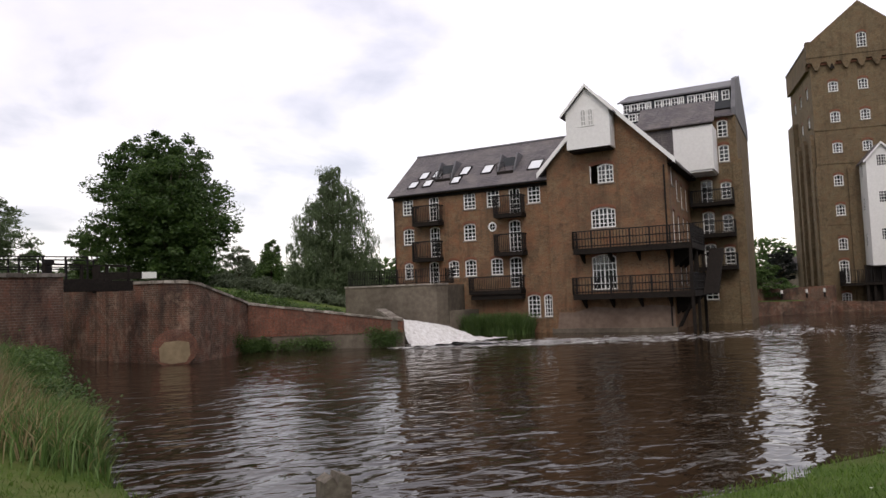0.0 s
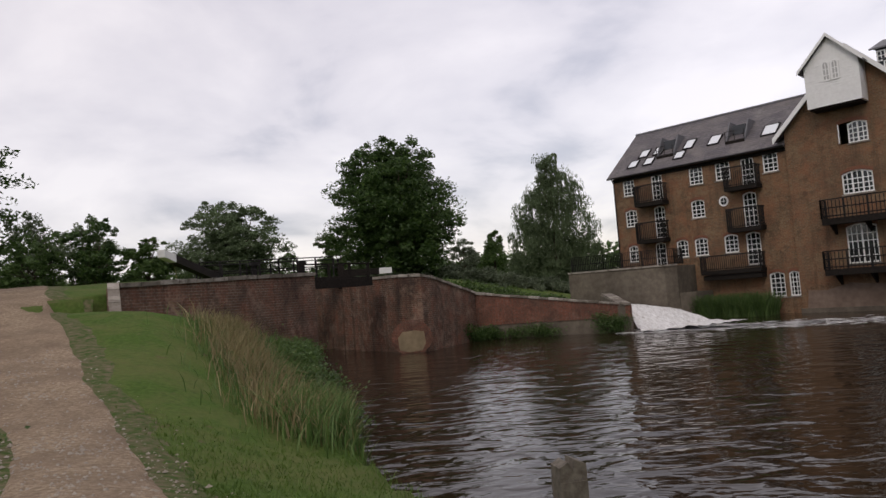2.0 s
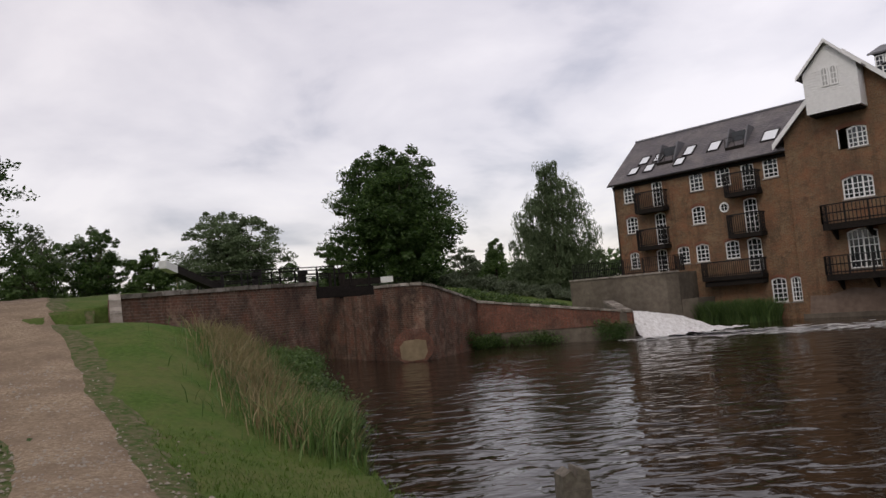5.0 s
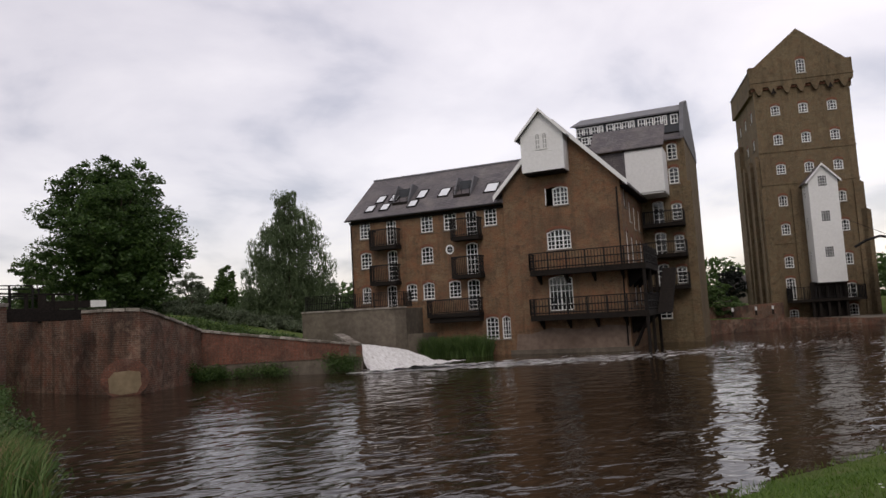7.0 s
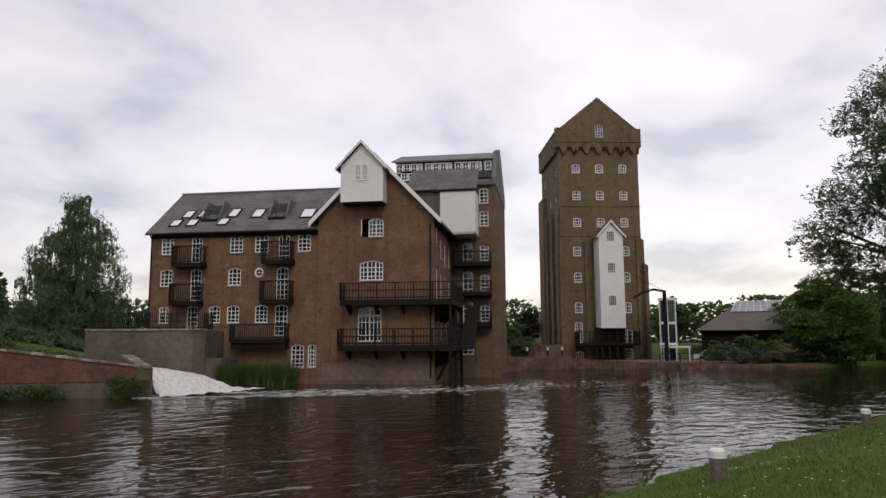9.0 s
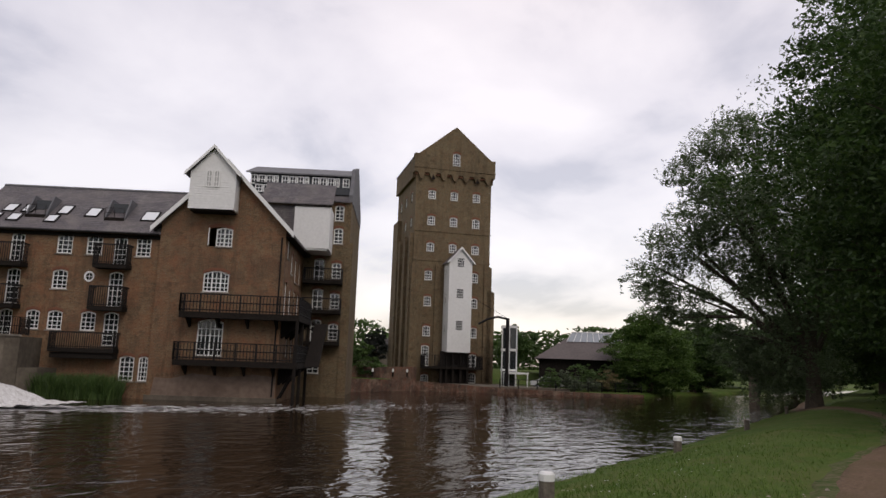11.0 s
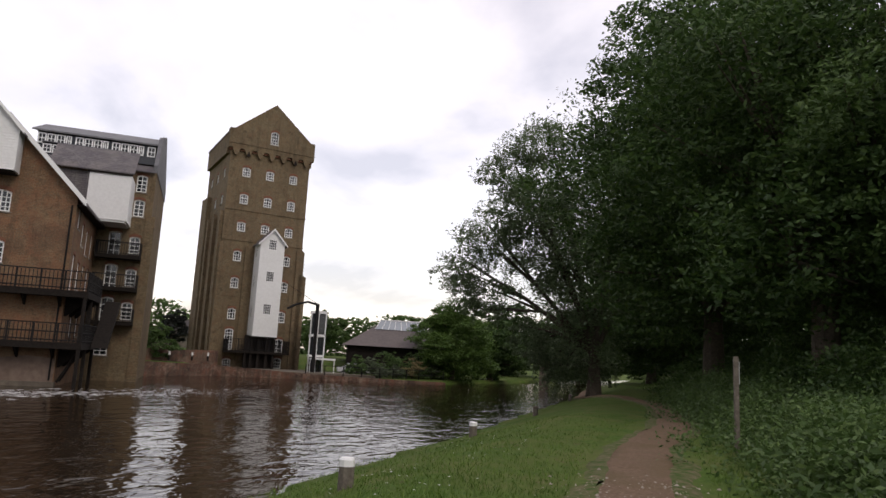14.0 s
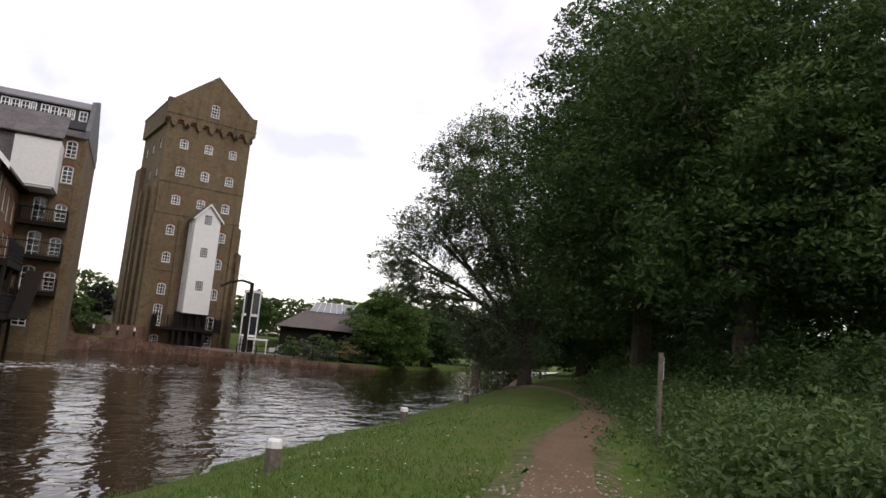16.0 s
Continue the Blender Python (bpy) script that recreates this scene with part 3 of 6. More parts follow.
part("fascia", Geo(WING).box(X0, 0, -0.06, -0.004, 11.1, 11.36), M_DARKWOOD, mill)
# skylights lie in the slope
sl = math.atan2(RZ - RE, 5.4)


def skylight(x0, x1, a, b):
    m = WING @ Matrix.Translation((0, -0.4, RE + 0.12)) @ pose(0, 0, 0, math.degrees(sl), 0, 0)
    g_ = Geo(m)
    for q in ((x0, x1, a, a + 0.08), (x0, x1, b - 0.08, b), (x0, x0 + 0.08, a + 0.08, b - 0.08), (x1 - 0.08, x1, a + 0.08, b - 0.08)):
        g_.box(q[0], q[1], q[2], q[3], -0.02, 0.1)
    f = part("skylight", g_, M_IRON, mill, "dark framed skylight, glass coloured pale for sky reflection")
    part("pane", Geo(m).box(x0 + 0.07, x1 - 0.07, a + 0.07, b - 0.07, 0.03, 0.07), M_SKYPALEGLASS, f)


for x0, x1, a, b in ((-13.5, -12.6, 0.9, 2.0), (-13.0, -12.1, 2.3, 3.5), (-12.0, -11.1, 0.9, 2.0), (-11.6, -10.7, 2.3, 3.5), (-9.2, -8.3, 0.9, 2.0), (-8.8, -7.9, 2.2, 3.6),
                     (-6.6, -5.6, 2.0, 3.4), (-2.2, -1.0, 1.7, 3.2)):
    skylight(x0, x1, a, b)
for x0, x1 in ((-10.9, -9.4), (-4.9, -3.4)):
    # inset roof terrace: dark opening box with a small rail
    d = part("roof_balcony", Geo(WING).box(x0, x1, 0.85, 2.4, 12.3, 12.75), M_DARKWOOD, mill, "dark inset roof balcony")
    part("door", Geo(WING).box(x0 + 0.2, x1 - 0.2, 1.9, 1.98, 12.75, 14.0), M_DARKGLASS, d)
    part("cheek", Geo(WING @ pose(x1, 0, 0, 0, 0, 90)).prism([(0.9, 12.6), (3.2, 14.25), (2.0, 14.35)], -0.06, 0.06), M_LEAD, d)
    part("cheek", Geo(WING @ pose(x0, 0, 0, 0, 0, 90)).prism([(0.9, 12.6), (3.2, 14.25), (2.0, 14.35)], -0.06, 0.06), M_LEAD, d)
    railing(d, WING, [(x0, 0.9, 12.75), (x1, 0.9, 12.75)], 0.7, 0.8, (1.0, 0.5), 0.02)
for x0, x1, z, h in ((-12.25, -9.7, 8.75, 1.65), (-4.5, -2.05, 8.85, 1.7), (-12.35, -9.85, 5.85, 1.65), (-4.55, -2.05, 5.9, 1.7), (-7.0, -2.35, 3.0, 1.4)):
    balcony(mill, WING, x0, x1, z, h, 1.05)
part("beam", Geo(WING).box(-6.9, -2.4, -0.9, 0, 2.6, 2.98), M_DARKWOOD, mill)

# gable front
G_HOLES = [(3.3, 5.03, 10.76, 12.16), (3.22, 5.02, 7.52, 9.02), (3.12, 4.9, 3.05, 5.6)]
part("wall", wall_cells(Geo(), 0, 8.8, -1.0, 12.3, G_HOLES, 0, 0.5), M_MILL, mill, "brown stock brick wall")
part("gable_wall", Geo().prism([(0, 12.3), (8.8, 12.3), (4.4, 16.9)], 0, 0.5), M_MILL, mill)
part("plinth", Geo().box(-0.06, 8.87, -0.12, 0.3, -1.0, 0.3), M_CONC, mill, "stained concrete footing")
part("render_band", Geo().prism([(0.35, 0.3), (8.75, 0.3), (8.75, 1.75), (7.2, 1.9), (5.4, 1.65), (3.1, 1.85), (1.6, 1.45), (0.5, 1.5)], -0.025, 0.2), grain("stained_render", (0.15, 0.105, 0.082), (0.23, 0.17, 0.135), 2.5, 0.92, bump=0.35, dist=0.03, big=0.7, tint=(0.085, 0.058, 0.045)), mill, "stained cement render near the water")
window(mill, I4, 3.86, 5.03, 10.76, 12.16, 4, 4, 0.16, 0, lights=2)
lo = arc(3.25, 5.08, 12.0, 0.18)
part("brick_arch", Geo().prism(lo + [(x, z + 0.24) for x, z in reversed(lo)], -0.012, 0.22), M_ARCH, mill)
part("open_casement", Geo(pose(3.32, 0.1, 0, 0, 0, -75)).box(0, 0.55, -0.03, 0.03, 10.8, 10.87).box(0, 0.55, -0.03, 0.03, 11.95, 12.02).box(0, 0.06, -0.03, 0.03, 10.87, 11.95).box(0.49, 0.55, -0.03, 0.03, 10.87, 11.95), M_FRAME, mill)
window(mill, I4, 3.22, 5.02, 7.52, 9.02, 6, 4, 0.22, 0.24, lights=3)
window(mill, I4, 3.12, 4.9, 3.05, 5.6, 6, 5, 0.2, 0.24, lights=2, name="french_door")
roof_pane(mill, "roof", pose(0, 0, 0, 0, 0, 90) @ pose(0, 0, 0), -0.45, 10.0, -9.35, 11.72, -4.4, 16.95, 0.14, M_SLATE, "grey slate roof")
roof_pane(mill, "roof", pose(0, 0, 0, 0, 0, 90), -0.45, 10.0, 0.55, 11.72, -4.4, 16.95, 0.14, M_SLATE)
for s_ in (-1, 1):
    e = -0.6 if s_ < 0 else 9.4
    part("bargeboard", Geo().prism([(e, 11.55), (e, 11.95), (4.4, 17.12), (4.4, 16.72)], -0.55, -0.46), M_FRAME, mill, "white bargeboard")
part("soffit", Geo().box(8.8, 9.35, 0.0, 9.6, 11.6, 11.7), M_DARKWOOD, mill)
# lucam of white boards over the gable
lx0, lx1, lz0, lz1, lza, ly = 2.1, 5.25, 13.2, 15.85, 17.65, -1.35
lm = (lx0 + lx1) / 2
lucam = part("lucam", Geo().prism([(lx0 + 0.03, lz0), (lx1 - 0.03, lz0), (lx1 - 0.03, lz1), (lm, lza - 0.1), (lx0 + 0.03, lz1)], ly + 0.04, 1.6), M_WHITE, mill, "white weatherboarded hoist loft")
zb = lz0
while zb < lz1 - 0.02:
    b_ = Geo()
    kq = b_.pts([(lx0, ly - 0.03, zb), (lx1, ly - 0.03, zb), (lx1, ly + 0.0, zb + 0.175), (lx0, ly + 0.0, zb + 0.175), (lx0, ly + 0.04, zb), (lx1, ly + 0.04, zb), (lx1, ly + 0.04, zb + 0.175), (lx0, ly + 0.04, zb + 0.175)])
    b_.f += [tuple(kq + i for i in q) for q in ((0, 1, 2, 3), (0, 4, 5, 1), (3, 2, 6, 7), (0, 3, 7, 4), (1, 5, 6, 2))]
    part("board", b_, M_WHITE, lucam)
    part("board", Geo().box(lx1 - 0.03, lx1 + 0.015, ly, 0.4, zb, zb + 0.165), M_WHITE, lucam)
    zb += 0.175
part("board", Geo().prism([(lx0, lz1), (lx1, lz1), (lm, lza - 0.06)], ly - 0.02, ly + 0.04), M_WHITE, lucam)
window(mill, pose(0, ly - 0.16, 0), lm - 0.5, lm - 0.03, 14.75, 16.05, 2, 3, 0.16, 0, name="window", sill=False, glass=M_LOUVRE)
window(mill, pose(0, ly - 0.16, 0), lm + 0.03, lm + 0.5, 14.75, 16.05, 2, 3, 0.16, 0, name="window", sill=False, glass=M_LOUVRE)
LR = pose(0, 0, 0, 0, 0, 90)
roof_pane(lucam, "roof", LR, ly - 0.3, 1.5, -lx0 + 0.32, lz1 - 0.3, -lm, lza, 0.08, M_SLATE)
roof_pane(lucam, "roof", LR, ly - 0.3, 1.5, -lx1 - 0.32, lz1 - 0.3, -lm, lza, 0.08, M_SLATE)
for e, q in ((lx0 - 0.34, 1), (lx1 + 0.34, -1)):
    part("bargeboard", Geo().prism([(e, lz1 - 0.36), (e, lz1 - 0.14), (lm, lza + 0.14), (lm, lza - 0.1)], ly - 0.36, ly - 0.3), M_FRAME, lucam)
part("underside", Geo().box(lx0 + 0.1, lx1 - 0.1, ly + 0.1, -0.01, lz0 - 0.12, lz0 - 0.004), M_DARKWOOD, lucam)
# wrap-round balconies of the gable front, on posts at the water side
for zd, xb, hh in ((5.75, 2.15, 1.5), (2.5, 2.0, 1.45)):
    deck = part("balcony", Geo().slab([(xb, -1.25), (10.3, -1.25), (10.3, 5.2), (8.85, 5.2), (8.85, -0.13), (xb, -0.13)], zd - 0.12, zd + 0.28), M_DARKWOOD, mill, "long black timber balcony wrapping round the corner")
    railing(deck, I4, [(xb, -0.2, zd + 0.28), (xb, -1.2, zd + 0.28), (10.25, -1.2, zd + 0.28), (10.25, 5.1, zd + 0.28)], hh - 0.28, 1.3, (1.0, 0.55, 0.12), 0.05, 0.22)
    for x in (2.6, 4.6, 6.6, 8.6):
        part("bracket", Geo(pose(x, 0, 0, 0, 0, -90)).prism([(0.0, zd), (1.15, zd), (1.15, zd - 0.12), (0.12, zd - 0.75), (0, zd - 0.75)], -0.06, 0.06), M_DARKWOOD, deck)
    for y in (0.6, 2.6, 4.8):
        part("bracket", Geo(pose(8.8, y, 0, 0, 0, 0)).prism([(0.0, zd), (1.4, zd), (1.4, zd - 0.14), (0.12, zd - 1.3), (0, zd - 1.3)], -0.07, 0.07), M_DARKWOOD, deck)
for y in (-1.1, 1.5, 4.9):
    part("column", Geo().box(10.05, 10.25, y - 0.1, y + 0.1, -1.0, 5.75), M_DARKWOOD, mill)
part("stair", Geo(pose(10.9, 0, 0, 0, 0, 90)).prism([(2.0, 2.5), (2.5, 2.5), (7.2, 5.6), (7.2, 5.9), (6.9, 5.9)], -0.5, 0.5), M_DARKWOOD, mill)
for a in (-0.5, 0.5):
    part("brace", Geo().tube([(9.0, 0.3 + a, 0.3), (10.1, 0.3 + a, 2.5)], 0.07, 6), M_DARKWOOD, mill)
part("drainpipe", Geo().tube([(8.55, -0.08, 11.6), (8.55, -0.08, 0.4)], 0.06, 6), M_IRON, mill)
# side wall of the gable wing
SIDE = pose(8.8, 0, 0, 0, 0, 90)
S_SP = [(1.1, 2.0, 10.3, 12.0), (3.2, 4.0, 9.4, 11.0), (5.2, 6.0, 9.0, 10.8), (7.4, 8.2, 9.0, 10.8), (1.1, 1.9, 6.1, 8.6), (3.2, 4.0, 6.4, 8.3), (5.4, 6.2, 6.4, 8.3), (7.4, 8.2, 6.4, 8.3), (3.2, 4.0, 3.2, 5.0), (5.6, 6.4, 3.2, 5.0)]
part("wall", wall_cells(Geo(SIDE), 0.5, 9.7, -1.0, 11.7, S_SP, 0.0, 0.45), M_MILL, mill)
for a, b, z0, z1 in S_SP:
    window(mill, SIDE, a, b, z0, z1, 2, 4, 0.12, 0.22)
part("wall", Geo().box(0, 0.45, 0.5, 9.7, -1.0, 12.2), M_MILL, mill)
# the tall block behind
BF = 9.7
BLK = pose(0, BF, 0)
B_SP = [(9.7, 10.6, z, z + 2.0) for z in (4.4, 7.0, 9.6)] + [(11.2, 12.0, z + 0.3, z + 1.7) for z in (4.4, 7.0, 9.6, 12.6, 14.6)] + [(9.6, 10.6, 1.9, 3.5)]
part("wall", wall_cells(Geo(BLK), 3.0, 12.6, -1.0, 16.6, B_SP, 0, 0.5), M_TOWER, mill, "yellow stock brick wall")
for a, b, z0, z1 in B_SP:
    window(mill, BLK, a, b, z0, z1, 2, 4, 0.12, 0.22)
part("wall", Geo(BLK).box(12.1, 12.6, 0.5, 12.0, -1.0, 16.6), M_TOWER, mill)
part("wall", Geo(BLK).box(3.0, 3.5, 0.5, 12.0, -1.0, 16.6), M_TOWER, mill)
part("wall", Geo(BLK).box(3.0, 12.6, 12.0, 12.4, -1.0, 16.6), M_TOWER, mill)
part("buttress", Geo(BLK).box(12.2, 12.9, -0.12, 0.6, -1.0, 13.0), M_TOWER, mill)
part("parapet_gable", Geo(pose(12.5, BF, 0, 0, 0, 90)).prism([(-0.1, 16.6), (12.4, 16.6), (12.4, 17.6), (6.0, 21.3), (2.0, 20.1), (-0.1, 17.2)], -0.16, 0.16), M_LEAD, mill)
for z in (10.25, 7.75, 5.15):
    balcony(mill, BLK, 9.0, 12.2, z - 0.9, 1.3, 1.15)
roof_pane(mill, "roof", BLK, 3.0, 12.5, -0.3, 16.5, 1.3, 17.3, 0.1, M_SLATE, "grey slate roof")
# clerestory: two bands of white windows
for z0, z1, y, xa, xb, n in ((17.35, 18.1, 0.9, 4.0, 9.6, 8), (18.25, 19.15, 1.7, 3.4, 12.2, 13)):
    band = part("clerestory", Geo(BLK).box(xa, xb, y + 0.12, y + 0.6, z0 - 0.6, z1 + 0.12), M_DARKGLASS, mill, "band of roof windows in white frames")
    w = (xb - xa) / n
    for i in range(n):
        window(mill, BLK @ pose(0, y - 0.06, 0), xa + i * w + 0.03, xa + (i + 1) * w - (0.25 if i % 4 == 3 else 0.03), z0 + 0.05, z1, 2, 2, 0.01, 0, sill=False, glass=M_DARKGLASS)
    roof_pane(band, "roof", BLK, xa - 0.1, xb + 0.1, y - 0.15, z1 + 0.1, y + 0.9, z1 + 0.22, 0.06, M_LEAD)
roof_pane(mill, "roof", BLK, 3.0, 12.4, 1.5, 19.25, 6.0, 20.9, 0.12, M_LEAD, "dark slate roof")
roof_pane(mill, "roof", BLK, 3.0, 12.4, 12.6, 17.0, 6.0, 20.9, 0.12, M_LEAD)
# white boarded box hung on the block
wbx = part("lucam", Geo().box(8.25, 11.05, 6.8, 9.72, 12.0, 15.55), M_WHITE, mill, "white boarded hoist box")
zb = 12.0
while zb < 15.5:
    b_ = Geo()
    kq = b_.pts([(8.22, 6.75, zb), (11.08, 6.75, zb), (11.08, 6.775, zb + 0.19), (8.22, 6.775, zb + 0.19), (8.22, 6.8, zb), (11.08, 6.8, zb), (11.08, 6.8, zb + 0.19), (8.22, 6.8, zb + 0.19)])
    b_.f += [tuple(kq + i for i in q) for q in ((0, 1, 2, 3), (0, 4, 5, 1), (3, 2, 6, 7), (0, 3, 7, 4), (1, 5, 6, 2))]
    part("board", b_, M_WHITE, wbx)
    zb += 0.19
part("fascia", Geo().box(8.1, 11.2, 6.65, 6.74, 15.45, 15.6), M_DARKWOOD, wbx)
roof_pane(wbx, "roof", I4, 5.4, 11.3, 6.6, 15.58, 9.0, 17.75, 0.1, M_SLATE)
part("trim", Geo().box(11.08, 11.14, 6.72, 9.7, 11.95, 15.5), M_FRAME, wbx)
# Added block, no real wall: fills the dark void below the slate slope.
part("slate_filler", Geo().box(4.6, 8.2, 7.0, 9.68, 11.5, 15.5), M_SLATE, mill, "added slate block closing the gap beside the hoist box")
part("underside", Geo().box(8.3, 11.0, 6.85, 9.7, 11.85, 11.995), M_FRAME, wbx)

# ---------------------------------------------------------------- the silo tower
tower = thing("brick_tower", pose(68.03, 57.43, 0, 0, 0, -37.5) @ Matrix.Diagonal((0.96, 0.96, 1, 1)), "tall yellow-brown brick mill tower with corbelled head and gable", "building")
TW, TL = 9.8, -0.8
t_sp = []
for z, h in ((24.12, 1.2), (20.65, 1.25), (17.2, 1.2)):
    t_sp += [(x, x + 1.05, z, z + h) for x in (0.95, 4.05, 7.2)]
for z, h in ((13.5, 1.28), (10.2, 1.3), (6.4, 1.35)):
    t_sp += [(x, x + 1.0, z, z + h) for x in (0.84, 7.25)]
t_sp += [(0.75, 1.8, 2.75, 5.3), (7.25, 8.25, 2.7, 4.4), (0.8, 1.82, 0.7, 1.72), (7.2, 8.25, 0.75, 2.05)]
part("wall", wall_cells(Geo(), TL, TW, -0.5, 27.44, t_sp, 0, 0.6), M_TOWER, tower, "yellow stock brick wall")
for i, (a, b, z0, z1) in enumerate(t_sp):
    window(tower, I4, a, b, z0, z1, 3, 3 if z1 - z0 < 2 else 7, 0.16, 0.26, bar=0.06, fw=0.11)
# corbelled head with small arches
wall_g = wall_cells(Geo(), TL - 0.4, TW + 0.4, 27.45, 29.6, [(4.1, 5.15, 28.6, 29.6)], -0.45, 0.6)
part("head_wall", wall_g, M_TOWER, tower)
part("gable_wall", Geo().prism([(TL - 0.4, 29.6), (4.1, 29.6), (4.1, 30.4), (5.15, 30.4), (5.15, 29.6), (TW + 0.4, 29.6), (TW + 0.4, 29.85), (TW - 0.2, 29.85), (4.5, 34.0), (TL + 0.2, 29.95), (TL - 0.4, 29.95)], -0.45, 0.5), M_TOWER, tower)
window(tower, pose(0, -0.45, 0), 4.1, 5.15, 28.7, 30.4, 3, 4, 0.2, 0.26)
part("string_course", Geo().box(TL - 0.45, TW + 0.45, -0.52, 0.3, 28.05, 28.2), M_TOWER, tower)
for i in range(7):
    x = TL + 0.1 + i * (TW - TL - 1.2) / 6
    part("corbel", Geo().prism([(x, 27.45), (x + 1.0, 27.45), (x + 0.82, 26.95), (x + 0.6, 26.6), (x + 0.4, 26.6), (x + 0.18, 26.95)], -0.44, -0.01), M_TOWER, tower)
    if i in (1, 5):
        # Thin dark plate stands in for the shade inside a loop hole.
        part("loop_hole_dark", Geo().prism([(x + 0.25, 26.6), (x + 0.85, 26.6), (x + 0.55, 27.3)], -0.46, -0.445), M_DARKWOOD, tower)
part("corbel_course", Geo().box(TL - 0.2, TW + 0.2, -0.2, 0.3, 27.2, 27.45), M_ARCH, tower)
for z in (19.8, 16.0, 9.2):
    part("string_course", Geo().box(TL - 0.06, TW + 0.06, -0.07, 0.1, z, z + 0.16), M_TOWER, tower)
for x0, x1, zt in ((TL - 0.2, TL + 0.7, 15.6), (TW - 0.75, TW + 0.3, 15.8), (TW - 0.3, TW + 0.75, 12.6), (2.25, 3.0, 15.4)):
    part("pilaster", Geo().prism([(x0, -0.5), (x1, -0.5), (x1, zt - 0.3), ((x0 + x1) / 2, zt), (x0, zt)], -0.22, 0.3), M_TOWER, tower)
LS = pose(TL, 12.5, 0, 0, 0, -90)
l_sp = [(x, x + 1.1, z, z + 1.3) for x in (2.0, 5.6, 9.4) for z in (6.4, 10.2, 13.5, 17.2, 20.6, 24.0)]
part("wall", wall_cells(Geo(LS), 0.0, 11.9, -0.5, 26.9, l_sp, 0, 0.5), M_TOWER, tower)
for a, b, z0, z1 in l_sp:
    window(tower, LS, a, b, z0, z1, 3, 3, 0.16, 0.26)
for x in (0.0, 3.9, 7.6, 11.2):
    part("buttress", Geo(LS).prism([(x, -0.5), (x + 0.9, -0.5), (x + 0.9, 19.0), (x + 0.45, 19.6), (x, 19.0)], -0.4, 0.1), M_TOWER, tower)
part("buttress", Geo(LS).box(-0.2, 3.4, -0.55, 0.2, -0.5, 22.6), M_TOWER, tower)
part("wall", Geo().box(TW - 0.5, TW, 0.6, 12.5, -0.5, 26.9), M_TOWER, tower)
part("wall", Geo().box(TL, TW, 11.9, 12.5, -0.5, 29), M_TOWER, tower)
part("head_wall", Geo().box(TL - 0.4, TL + 0.4, 0.5, 12.5, 26.85, 29.6), M_TOWER, tower)
part("head_wall", Geo().box(TW - 0.4, TW + 0.4, 0.5, 12.5, 26.85, 29.6), M_TOWER, tower)
RT = pose(0, 0, 0, 0, 0, 90)
roof_pane(tower, "roof", RT, 0.5, 12.6, 1.3, 29.4, -4.5, 33.6, 0.12, M_SLATE)
roof_pane(tower, "roof", RT, 0.5, 12.6, -TW - 0.4, 29.4, -4.5, 33.6, 0.12, M_SLATE)
# white hoist bay on the front
ox0, ox1, oy, oz0, oz1, oza = 3.5, 6.6, -2.7, 4.5, 15.8, 17.5
om = (ox0 + ox1) / 2
OHW = [(om - 0.55, om + 0.5, z, z + 1.3) for z in (7.15, 11.1, 15.0)]
bay = part("hoist_bay", wall_cells(Geo(), ox0, ox1, oz0, oz1, [(a, b, c, d if d < oz1 else oz1) for a, b, c, d in OHW], oy, oy + 0.12), M_WHITE, tower, "tall white boarded hoist bay with gabled top")
part("gable_wall", Geo().prism([(ox0, oz1), (om - 0.55, oz1), (om - 0.55, 16.3), (om + 0.5, 16.3), (om + 0.5, oz1), (ox1, oz1), (om, oza)], oy, oy + 0.12), M_WHITE, bay)
for a, b, c, d in OHW:
    window(tower, pose(0, oy - 0.08, 0), a, b, c, d, 4, 4, 0.01, 0, sill=False, bar=0.05, glass=M_DARKGLASS)
OL = pose(ox0, -0.01, 0, 0, 0, -90)
o_sp = [(0.7, 1.3, z, z + 1.5) for z in (6.6, 10.4, 14.0)]
part("side_wall", wall_cells(Geo(OL), 0, -oy - 0.13, oz0, oz1, o_sp, 0, 0.12), M_WHITE, bay)
for a, b, c, d in o_sp:
    window(tower, OL @ pose(0, -0.08, 0), a, b, c, d, 2, 4, 0.01, 0, sill=False)
part("side_wall", Geo().box(ox1 - 0.12, ox1, oy + 0.12, -0.01, oz0, oz1), M_WHITE, bay)
roof_pane(bay, "roof", RT, oy - 0.3, -0.01, -ox0 + 0.3, oz1 - 0.3, -om, oza, 0.1, M_SLATE)
roof_pane(bay, "roof", RT, oy - 0.3, -0.01, -ox1 - 0.3, oz1 - 0.3, -om, oza, 0.1, M_SLATE)
for e in (ox0 - 0.32, ox1 + 0.32):
    part("bargeboard", Geo().prism([(e, oz1 - 0.4), (e, oz1 - 0.15), (om, oza + 0.14), (om, oza - 0.12)], oy - 0.34, oy - 0.28), M_FRAME, bay)
part("floor", Geo().box(ox0, ox1, oy, -0.01, oz0 - 0.15, oz0), M_DARKWOOD, bay)
# dark undercroft and deck below the bay
deck = part("deck", Geo().box(0.7, 8.4, -2.6, -0.05, 2.45, 2.75), M_DARKWOOD, tower, "black timber deck with rails")
railing(deck, I4, [(0.7, -0.2, 2.75), (0.7, -2.5, 2.75), (8.35, -2.5, 2.75), (8.35, -0.2, 2.75)], 1.35, 1.2, (1.0, 0.1), 0.04, 0.2)
for x in (2.9, 3.6, 4.5, 5.5, 6.4):
    part("column", Geo().box(x - 0.14, x + 0.14, -2.4, -2.1, -0.5, 4.6), M_DARKWOOD, tower)
